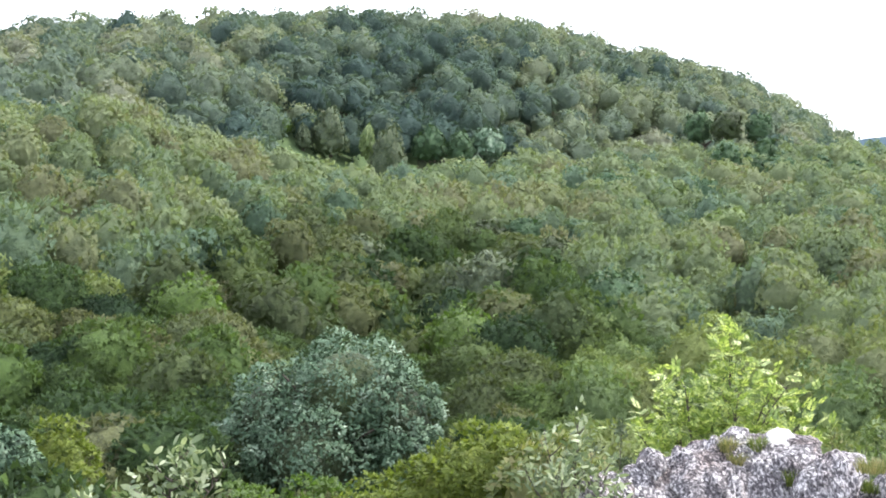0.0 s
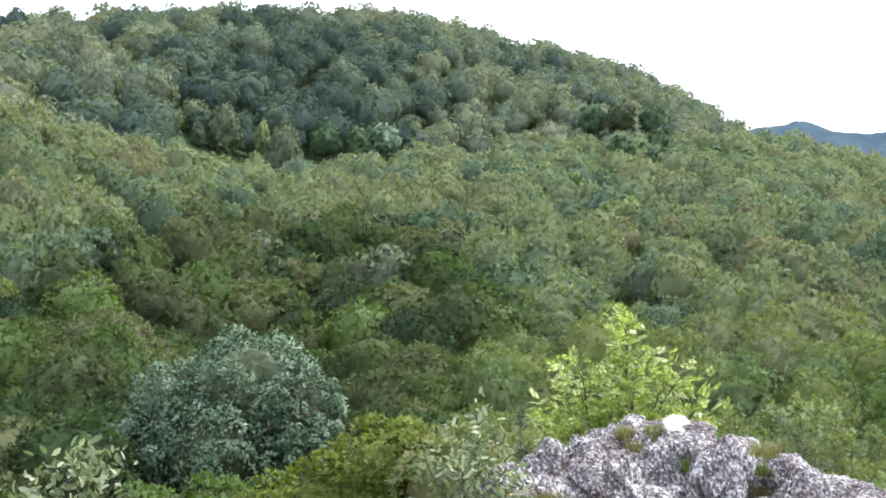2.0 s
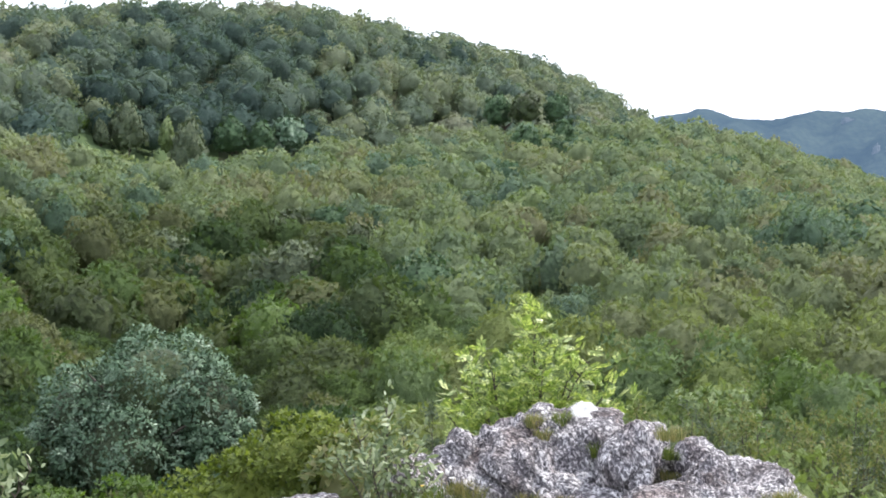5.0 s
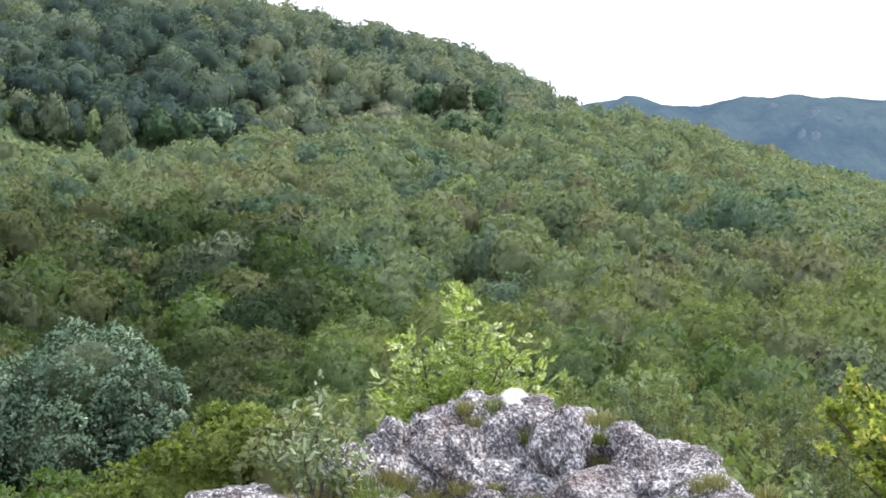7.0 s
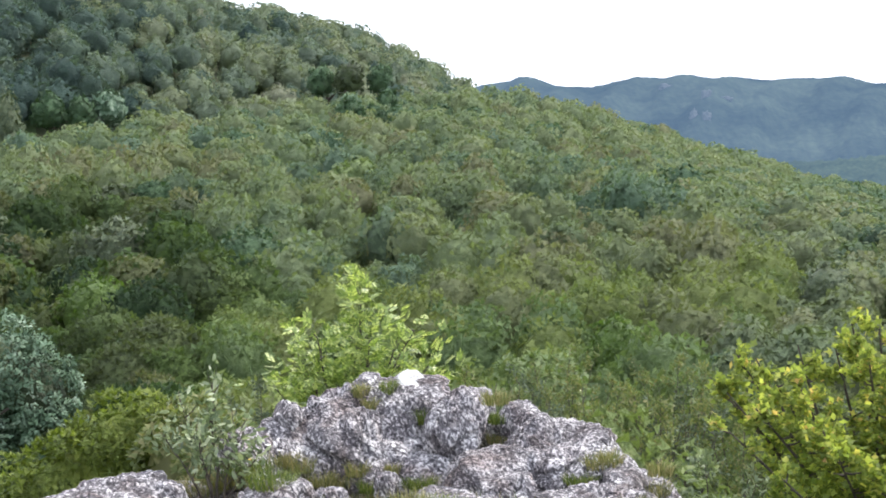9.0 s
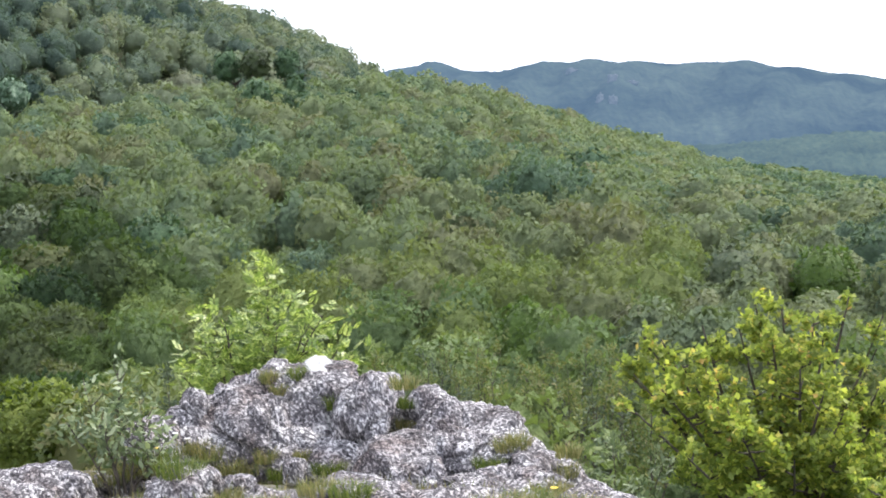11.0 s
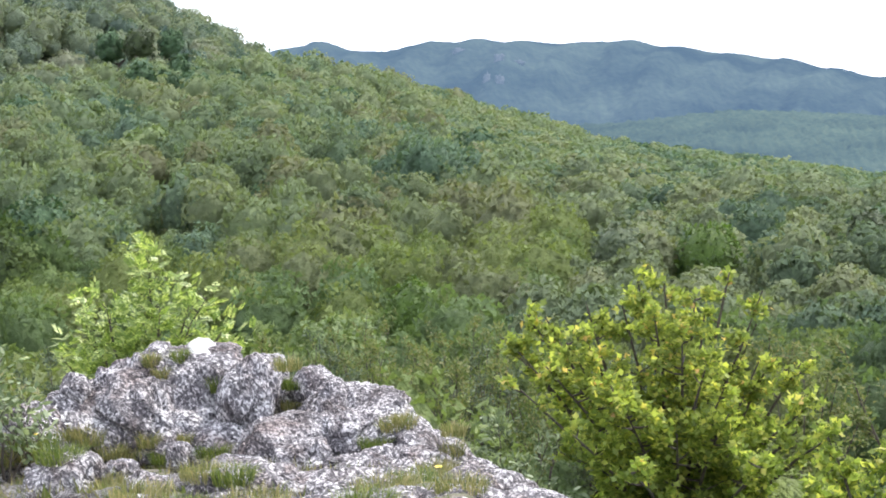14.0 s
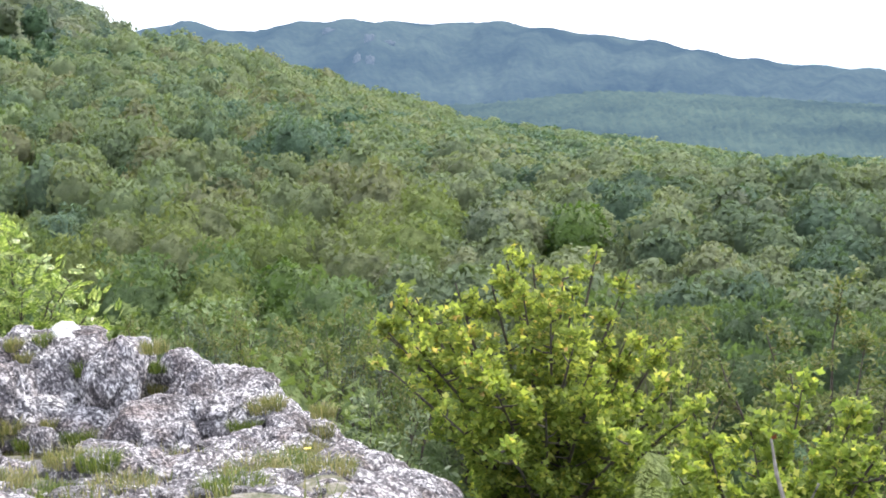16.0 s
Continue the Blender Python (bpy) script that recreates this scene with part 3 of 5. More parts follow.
def scatter(rng, step, r0, r1, inside=None, az_range=(-30.5, 31.5)):
    """Jittered spots on the plan between two distances (numbers, or functions of azimuth)."""
    X, Y = np.meshgrid(np.arange(-300, 320, step), np.arange(10, 620, step))
    X = (X + rng.uniform(-0.48, 0.48, X.shape) * step).ravel()
    Y = (Y + rng.uniform(-0.48, 0.48, Y.shape) * step).ravel()
    r, az = np.hypot(X, Y), np.degrees(np.arctan2(-X, Y))
    ok = (az > az_range[0]) & (az < az_range[1]) & (r >= (r0(az) if callable(r0) else r0)) & (r < (r1(az) if callable(r1) else r1))
    if inside:
        ok &= inside(az, r)
    ok &= free_of_heroes(X, Y)
    return X[ok], Y[ok], r[ok], az[ok]


def small_tree(seed, lobes, count, leaf, core, loose=0.4, heart=0.92, rise=0.15, tall=1.3, broken=0.03, lobe=(0.13, 0.24), uneven=(0.8, 1.1), middle=0.68, domed=0.0):
    """A unit tree of closed woodland: a domed, ragged crown one metre high and wide, to be scaled. Its skirt is sunk among the neighbours."""
    rng = np.random.default_rng(seed)
    cr = crown(rng, 1.0, tall, 1.0 - tall, lobes, count, leaf, SPIKE, core, lobe, loose, up=0.6, heart=heart, uneven=uneven, middle=middle, rise=rise, broken=broken, domed=domed)
    for piece in cr:
        piece[0][:, 2] /= np.quantile(cr[0][0][:, 2], 0.995)
    tk, tt = tube([(0, 0, -0.3), (0.01, 0, 0.1), (0, 0.01, 0.5)], [0.03, 0.025, 0.012], 3)
    return joined([*cr, (tk, tt, unit(tk * np.array([1, 1, 0]) + np.array([0, 0, 0.001])))])


def clump_tree(seed, clumps, per, leaf, core, tall=1.25, heart=0.8):
    """A unit woodland tree whose crown is made of separate leaf clumps."""
    rng = np.random.default_rng(seed)
    cr = clumped(rng, 1.0, tall, 1.0 - tall, clumps, per, leaf, SPIKE, 0.0, core, heart, (0.12, 0.2))
    for piece in cr:
        piece[0][:, 2] /= np.quantile(cr[0][0][:, 2], 0.995)
    tk, tt = tube([(0, 0, -0.3), (0.01, 0, 0.1), (0, 0.01, 0.5)], [0.03, 0.025, 0.012], 3)
    return joined([*cr, (tk, tt, unit(tk * np.array([1, 1, 0]) + np.array([0, 0, 0.001])))])


leafy_bush = [small_tree(90 + k, 18, 640, 0.05, 2, 0.8, 0.85, 0.5) for k in range(3)]
fine_bush = [small_tree(80 + k, 22, 820, 0.060, 2, 0.75, 0.86, 0.6, broken=0.06) for k in range(6)]
smooth_dome = dict(lobe=(0.10, 0.17), uneven=(0.92, 1.06), middle=0.80, domed=1.0)
dome_bush = [small_tree(120 + k, 30, 760, 0.070, 1, 0.6, 0.84, 0.1, 0.98, 0.05, **smooth_dome) for k in range(6)]
dome_tree = [small_tree(140 + k, 26, 430, 0.080, 1, 0.5, 0.86, 0.1, 0.98, 0.05, **smooth_dome) for k in range(6)]
small_near = [clump_tree(40 + k, 34, 14, 0.084, 1, heart=0.8) for k in range(5)] + [small_tree(50 + k, 26, 520, 0.074, 1, 0.55, 0.85, 0.15, 1.02, 0.05, **smooth_dome) for k in range(5)]
small_far = [small_tree(60 + k, 18, 220, 0.088, 1, 0.45, 0.88, 0.1, 1.0, 0.05, **smooth_dome) for k in range(9)]
back_far = [small_tree(160 + k, 18, 300, 0.080, 1, 0.5, 0.85, 0.1, 1.0, 0.05, domed=0.7) for k in range(9)]
HERO_CLEAR = []   # (az, r, radius) kept free for single trees set by hand


def free_of_heroes(x, y):
    ok = np.ones(len(x), bool)
    for a, r, rad in HERO_CLEAR:
        c = place(a, r, 0)
        ok &= np.hypot(x - c.x, y - c.y) > rad
    return ok

# ---- single trees that stand out of the woods ----
# azimuth, elevation of the top, distance, width, leaves, look, name, label
SINGLES = [
    (16.95, -6.0, 60, 9.3, mat_silver, "whitebeam_tree", "broad whitebeam tree with silvery white-backed leaves"),
    (22.4, -4.2, 80, 4.3, mat_bright, "hornbeam_tree", "bright green bushy tree on the slope"),
    (16.2, -2.6, 116, 4.6, mat_grey, "oak_tree", "dull grey-green oak with bare lower trunk"),
    (11.8, -1.9, 140, 4.4, mat_dark, "round_bush", "dark green rounded bush on the slope"),
    (10.3, -1.75, 146, 4.2, mat_teal, "round_bush", "blue-green rounded bush on the slope"),
    (9.2, -2.4, 136, 4.0, mat_dark, "round_bush", "dark green rounded bush on the slope"),
    (7.0, -3.3, 105, 5.8, mat_teal, "lime_tree", "blue-green leafy tree with a domed crown"),
    (11.6, -3.0, 108, 6.4, mat_grey, "poplar_tree", "grey-green leaved tree in the gully"),
    (12.4, -4.9, 78, 4.4, mat_bright, "hornbeam_tree", "fresh green tree in the gully"),
    (26.9, -9.2, 36, 2.3, mat_yellowgreen, "hazel_bush", "yellow-green leafy bush on the slope"),
    (29.0, -9.6, 33, 2.4, mat_silver, "whitebeam_tree", "small grey-silver leaved tree"),
    (11.6, -9.1, 25, 2.5, mat_yellowgreen, "hazel_bush", "yellow-green leafy bush below the ledge"),
    (13.4, -10.2, 25, 2.3, mat_yellowgreen, "hazel_bush", "yellow-green leafy bush below the ledge"),
    (15.3, -11.2, 26, 2.4, mat_yellowgreen, "hazel_bush", "yellow-green leafy bush below the ledge"),
    (9.2, -9.3, 24, 2.2, mat_twiggy, "hazel_bush", "olive leafy bush below the ledge"),
    (17.8, -11.3, 30, 2.2, mat_bright, "hazel_bush", "fresh green bush under the whitebeam"),
    (20.3, -11.5, 30, 2.2, mat_bright, "hazel_bush", "fresh green bush under the whitebeam"),
    (3.2, -1.05, 168, 5.2, mat_pale, "pale_tree", "pale green flat-crowned tree"),
    (6.3, -0.75, 190, 3.6, mat_pale, "pale_tree", "pale green small tree"),
    (4.9, -0.2, 225, 3.6, mat_pale, "pale_tree", "pale green small tree"),
    (-22.5, -4.4, 150, 3.8, mat_dark, "oak_tree", "dark tree with a shaded bare trunk"),
    (-23.7, -4.5, 152, 3.6, mat_grey, "oak_tree", "grey-green tree beside a dark gap"),
    (-7.6, -1.7, 190, 5.5, mat_teal, "lime_tree", "blue-green leafy tree with a domed crown"),
    (-6.0, -0.2, 270, 4.6, mat_teal, "lime_tree", "blue-green leafy tree with a domed crown"),
    (-13.7, -4.8, 120, 4.6, mat_grey, "whitebeam_tree", "pale grey-green domed tree"),
    (-16.9, -4.9, 112, 4.8, mat_bright, "hornbeam_tree", "fresh green domed tree"),
    (-6.3, -6.7, 62, 2.6, mat_bright, "hazel_bush", "fresh green leafy bush on the slope"),
    (-3.4, -8.1, 42, 3.0, mat_pale, "hazel_bush", "pale green leafy bush"),
    (4.75, 4.0, 508, 7.5, mat_dark, "oak_tree", "dark domed tree on the skyline"),
    (4.3, 2.35, 345, 6.5, mat_teal, "oak_tree", "dark blue-green tree with a shaded foot"),
    (3.3, 2.4, 342, 7.0, mat_dark, "oak_tree", "dark blue-green tree with a shaded foot"),
    (2.2, 2.3, 344, 6.0, mat_teal, "oak_tree", "dark blue-green tree with a shaded foot"),
    (3.3, 1.15, 262, 5.4, mat_teal, "lime_tree", "blue-green leafy tree with a domed crown"),
    (2.4, 0.85, 252, 5.2, mat_teal, "lime_tree", "blue-green leafy tree with a domed crown"),
    (1.3, 0.98, 262, 5.2, mat_teal, "lime_tree", "blue-green leafy tree with a domed crown"),
    (0.0, 0.85, 266, 5.4, mat_teal, "lime_tree", "blue-green leafy tree with a domed crown"),
    (-1.2, 0.7, 262, 5.6, mat_teal, "lime_tree", "blue-green leafy tree with a domed crown"),
    (1.9, 1.4, 284, 5.0, mat_teal, "lime_tree", "blue-green leafy tree with a domed crown"),
    (13.9, 1.45, 300, 6.5, mat_teal, "lime_tree", "pale blue-green tree at the edge of the wood"),
    (12.8, 1.3, 302, 6.0, mat_teal, "lime_tree", "pale blue-green tree at the edge of the wood"),
    (11.8, 1.45, 305, 6.5, mat_silver, "lime_tree", "pale blue-green tree at the edge of the wood"),
]
SLIM = [
    (19.3, 1.57, 290, 4.6, mat_bright, "birch_tree", "fresh green slim tree in the clearing"),
    (18.45, 1.3, 286, 3.0, mat_grey, "birch_tree", "grey slim tree in the clearing"),
    (17.55, 1.95, 288, 7.4, mat_grey, "pine_tree", "tall grey-green pine in the clearing"),
    (16.15, 1.4, 288, 3.6, mat_pale, "birch_tree", "pale yellow-green slim tree in the clearing"),
    (15.35, 1.6, 284, 8.4, mat_grey, "pine_tree", "broad grey-green tree in the clearing"),
]


def in_canopy(a, e, r, w, *rest):
    """Moves a tree along its bearing to where a crown a little above the closed woodland reaches that elevation."""
    if r < 75 or r > np.interp(a, *DIST1) - 5:
        return (a, e, r, w, *rest)
    q = np.arange(62.0, float(np.interp(a, *DIST1)), 1.0)
    gap = land(np.full(len(q), a), q) + np.maximum(0.95 * w * q / r, 5.0) - EYE - q * tan(e)
    near = q[np.where((gap[:-1] < 0) & (gap[1:] >= 0))[0]] if ((gap[:-1] < 0) & (gap[1:] >= 0)).any() else np.array([r])
    best = float(near[np.argmin(np.abs(near - r))])
    return (a, e, best, w * best / r, *rest)


SINGLES = [in_canopy(*s) for s in SINGLES]
for a, e, r, w, *rest in SINGLES + SLIM:
    HERO_CLEAR.append((a, r, max(w * (0.62 if 240 < r < 285 else 0.42), 1.6)))


# boughs of the large whitebeam in parts of its width: across, away, top below the tip, width, height
BOUGHS = [(0.05, 0.0, 0.0, 0.60, 0.62), (-0.23, -0.05, 0.15, 0.48, 0.52), (0.25, -0.02, 0.13, 0.44, 0.50), (-0.03, -0.20, 0.27, 0.54, 0.52),
          (-0.33, -0.10, 0.35, 0.38, 0.44), (0.34, -0.10, 0.36, 0.34, 0.42), (0.0, 0.22, 0.10, 0.56, 0.62)]


def boughed(rng, w, h):
    """A wide crown of several rounded boughs, each with leaf clumps of its own."""
    skins, hearts = [], []
    for across, away, drop, wide, tall in BOUGHS:
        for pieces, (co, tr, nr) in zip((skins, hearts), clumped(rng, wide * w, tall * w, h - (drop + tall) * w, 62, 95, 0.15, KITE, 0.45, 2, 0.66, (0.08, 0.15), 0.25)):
            pieces.append((co + np.array([across * w, away * w, 0]), tr, nr))
    return joined(skins), joined(hearts)


def single_tree(a, e, r, w, mat, name, label, seed, slim=False):
    rng = np.random.default_rng(seed)
    z0 = ground_at(a, r)
    h = max(EYE + r * math.tan(radians(e)) - z0, w * 0.55)
    hero = mat is mat_silver and r < 80
    size = min(max(r * 0.0031, 0.085), 0.9) * (0.85 if hero else 1)
    tall = min(h * 1.05, w * (0.92 if hero else 1.25 if not slim else 2.2))
    count = int(min(max(w * (tall + 0.5 * w) * 1.5 / (size * size) * 2.6, 350), 16000 if hero else 13000))
    t = thing(name, place(a, r, z0), label, "tree" if "bush" not in name else "bush")
    if hero:
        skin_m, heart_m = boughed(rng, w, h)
    elif r < 130 and not slim:
        n_c = int(min(max(w * 11, 26), 60))
        skin_m, heart_m = clumped(rng, w, tall, h - tall, n_c, int(min(count * 0.7, 9000 if r < 45 else 3600) / n_c), size * (1.15 if r < 45 else 0.95), SPIKE, 0.2, 2, 0.64 if r < 45 else 0.76)
    else:
        skin_m, heart_m = crown(rng, w, tall, h - tall, 24, count, size, SPIKE, 2, (0.13, 0.22), 0.6, 0.5, 0.0, 0.88, (0.86, 1.12), 0.68, 0.2, 0.05)
    top = max(skin_m[0][:, 2].max(), 0.1)
    for co, *rest in (skin_m, heart_m):
        co[:, 2] += h - top
        if slim:   # narrows towards the tip
            co[:, :2] *= np.clip(1.15 - 0.6 * co[:, 2:3] / h, 0.3, 1.1)
    part("crown", tri_mesh("crown", skin_m[0], skin_m[1], mat, None, False, skin_m[2]), t)
    # the whitebeam's core is darker, painting shade into the gaps between clumps
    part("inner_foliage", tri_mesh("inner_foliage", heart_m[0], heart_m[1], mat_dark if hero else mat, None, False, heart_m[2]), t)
    part("trunk", tri_mesh("trunk", *trunk_of(rng, h * 0.7, 0.035 * h, 5, w * 0.3), mat_bark, flat=False), t)
    return t


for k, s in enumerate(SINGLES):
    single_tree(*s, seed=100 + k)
for k, s in enumerate(SLIM):
    single_tree(*s, seed=200 + k, slim=True)


# ---- trees of the near woods, one by one ----
def woodland_tree(seed, count, leaf, mat):
    rng = np.random.default_rng(seed)
    t = thing("woodland_tree", (0, 0, 0), "olive-green broadleaf tree in dense woodland", "tree", "trees of the near slope")
    co, tr, nr = joined(clumped(rng, 5.2, 5.2, -0.5, 44, count // 44, leaf, SPIKE, 0.0, size=(0.12, 0.2)))
    part("crown", tri_mesh("crown", co, tr, mat, None, False, nr), t)
    part("trunk", tri_mesh("trunk", *trunk_of(rng, 3.2, 0.13, 4, 1.3), mat_bark, flat=False), t)
    return t


# lower bushes only in front of the big whitebeam
LINE_OF_SIGHT = ([-30, -10, 0, 11, 13, 21.5, 24, 30], [-8, -8.5, -8.8, -8.8, -11.6, -11.6, -9.2, -9])
below_edge = lambda a: np.maximum(22, np.interp(a, *EDGE) + 12)


def too_high(a, r, top):
    """Would a bush with that top stand in the way of what is seen beyond it?"""
    return r < 57 and math.degrees(math.atan2(top - EYE, r)) > np.interp(a, *LINE_OF_SIGHT)


rng = np.random.default_rng(11)
bush_kinds = [woodland_tree(340 + k, 1900, 0.24, mat_forest_tree) for k in range(6)]
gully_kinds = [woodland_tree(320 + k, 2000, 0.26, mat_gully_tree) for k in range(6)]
unused = set(gully_kinds + bush_kinds)


def plant(x, y, r, a, s):
    z = ground_at(a, r)
    if too_high(a, r, z + 4.7 * s):
        return
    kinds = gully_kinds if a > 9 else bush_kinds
    src = kinds[rng.integers(len(kinds))]
    m = pose(x, y, z - 0.1, 0, 0, rng.uniform(0, 360)) @ Matrix.Diagonal((s, s, s * rng.uniform(0.85, 1.15), 1))
    if src in unused:
        unused.discard(src)
        src.matrix_basis = m
    else:
        made = copy_thing(src, Matrix.Identity(4))
        made.matrix_basis = m


for x, y, r, a in zip(*scatter(rng, 2.5, below_edge, 50, lambda a, r: a < 9)):
    plant(x, y, r, a, rng.uniform(0.40, 0.62))
for x, y, r, a in zip(*scatter(rng, 3.3, below_edge, 100, lambda a, r: a >= 9)):
    plant(x, y, r, a, rng.uniform(0.45, 0.70) if r < 45 else rng.uniform(0.55, 1.12))

# ---- woods on the slope and the hill behind, too many to count ----
def patchy(rng, x, y):
    """Kinds of tree keep company: a slow drift over the slope plus chance."""
    d = np.array([noise.noise(Vector((u / 26, v / 26, 4))) for u, v in zip(x, y)])
    return np.clip(0.56 + 0.4 * d + rng.normal(size=len(x)) * 0.26, 0, 1)


def wooded(rng, x, y, r, a, high, wide, spread=1.0):
    n = len(x)
    size = (1 + spread * (np.where(rng.uniform(0, 1, n) < 0.36, rng.uniform(1.1, 1.55, n), rng.uniform(0.55, 0.95, n)) - 1)) * (1 + 0.2 * smooth(-6, -14, a))
    # last tint term darkens the back hill's hollow: its shade as leaf colour
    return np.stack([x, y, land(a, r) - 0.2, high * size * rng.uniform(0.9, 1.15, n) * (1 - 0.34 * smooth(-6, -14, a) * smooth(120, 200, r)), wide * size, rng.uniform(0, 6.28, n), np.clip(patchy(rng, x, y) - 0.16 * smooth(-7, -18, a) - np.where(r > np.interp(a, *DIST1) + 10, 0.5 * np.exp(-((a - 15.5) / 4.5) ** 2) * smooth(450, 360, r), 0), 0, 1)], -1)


rng = np.random.default_rng(12)
at_crest = lambda a: np.interp(a, *DIST1) + 8
in_gully = lambda a, r: (a > 6.5 + (r - 100) * 0.05) & (a < 23.5 - (r - 100) * 0.1)
far_side = lambda a, r: a < -11 - 2.5 * np.sin(r * 0.08)
rings = [("near_slope_woods", 2.5, 50, 75, fine_bush, 3.1, 3.0, lambda a, r: (a < 9) & ~far_side(a, r)), ("near_slope_woods", 2.7, 75, 104, fine_bush, 3.5, 3.2, lambda a, r: ((a < 9) & ~far_side(a, r)) | ((r > 100) & (a > 0) & ~in_gully(a, r))),
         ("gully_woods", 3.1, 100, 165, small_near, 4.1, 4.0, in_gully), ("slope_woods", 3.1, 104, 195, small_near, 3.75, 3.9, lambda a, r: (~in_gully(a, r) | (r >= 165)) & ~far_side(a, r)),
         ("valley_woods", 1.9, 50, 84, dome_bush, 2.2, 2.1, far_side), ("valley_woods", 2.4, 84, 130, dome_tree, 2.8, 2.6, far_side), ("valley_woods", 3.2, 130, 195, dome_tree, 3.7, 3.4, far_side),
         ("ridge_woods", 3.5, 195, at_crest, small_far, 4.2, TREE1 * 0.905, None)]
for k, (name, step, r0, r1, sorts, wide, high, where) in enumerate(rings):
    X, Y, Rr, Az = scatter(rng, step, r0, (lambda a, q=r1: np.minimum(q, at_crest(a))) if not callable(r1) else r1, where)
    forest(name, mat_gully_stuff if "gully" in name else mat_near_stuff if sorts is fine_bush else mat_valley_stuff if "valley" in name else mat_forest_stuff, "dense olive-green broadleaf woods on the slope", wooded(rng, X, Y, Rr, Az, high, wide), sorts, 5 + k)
X, Y, Rr, Az = scatter(rng, 5.6, lambda a: np.interp(a, *DIST1) + 14, lambda a: np.interp(a, *DIST1) + 240,
                       lambda a, r: (a > -1.0) & ~((a > 14.6) & (a < 19.7) & (r < np.interp(a, *DIST1) + 82)) & ~((a > 11.2) & (a < 14.6) & (r < 300)) & ~((a > 1.7) & (a < 4.8) & (r < 338)))
seen = (land(Az, Rr) + TREE2 * 1.2 - EYE) / Rr > tan(np.interp(Az, *CREST1) - 0.7)
X, Y, Rr, Az = X[seen], Y[seen], Rr[seen], Az[seen]
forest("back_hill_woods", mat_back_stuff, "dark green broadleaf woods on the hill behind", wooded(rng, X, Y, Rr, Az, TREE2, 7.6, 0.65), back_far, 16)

# bare cliffs on the far mountain
AZ_GRID = np.linspace(-36, 4, 360)
for a, e, w, h in ((-8.07, 1.22, 24, 12), (-9.47, 0.88, 17, 18), (-9.05, 0.18, 11, 22), (-9.45, -0.02, 13, 20), (-10.2, 0.76, 22, 7)):
    col = m_grid[:, int(np.argmin(np.abs(AZ_GRID - a)))]
    el = np.degrees(np.arctan2(col[:, 2] - EYE, np.hypot(col[:, 0], col[:, 1])))
    spot = col[int(np.argmax(el >= e))]
    co, tr = ICO[3]
    rng = np.random.default_rng(int(w * 7 + h))
    d = 1 + 0.35 * np.sin(co @ rng.normal(size=3) * 5) * np.sin(co @ rng.normal(size=3) * 7) + 0.15 * rng.normal(size=len(co))
    ob = new("cliff", tri_mesh("cliff", co * np.array([w * 0.36, 3, h * 0.42]) * d[:, None], tr, mat_scar, flat=False))
    ob.matrix_basis = Matrix.Translation(Vector(spot)) @ pose(0, 0, 0, -25, 0, a)
    tagged(ob, "bare pale rock face on the far mountain", "cliff", kind="structure")

# undergrowth on the steep ground just below the ledge
rng = np.random.default_rng(13)
under = []
for k in range(900):
    a, r = rng.uniform(-31, 32), 27 * math.sqrt(rng.uniform(0.12, 1))
    if r < np.interp(a, *EDGE) + 4.0:
        continue
    s = rng.uniform(0.8, 1.5)
    z = ground_at(a, r) - 0.1
    if math.degrees(math.atan2(z + 1.2 * s - EYE, r)) > min(np.interp(a, *LINE_OF_SIGHT), -10.2 if a > -9 else -11.5):
        continue
    q = place(a, r, z)
    under.append((q.x, q.y, q.z, 1.3 * s, 1.5 * s, rng.uniform(0, 6.28), rng.uniform(0, 1)))
forest("undergrowth", mat_near_stuff, "olive-green undergrowth below the ledge", np.array(under)[:90], leafy_bush, 28)

# ---- limestone outcrop on the ledge ----
ROCKS = []


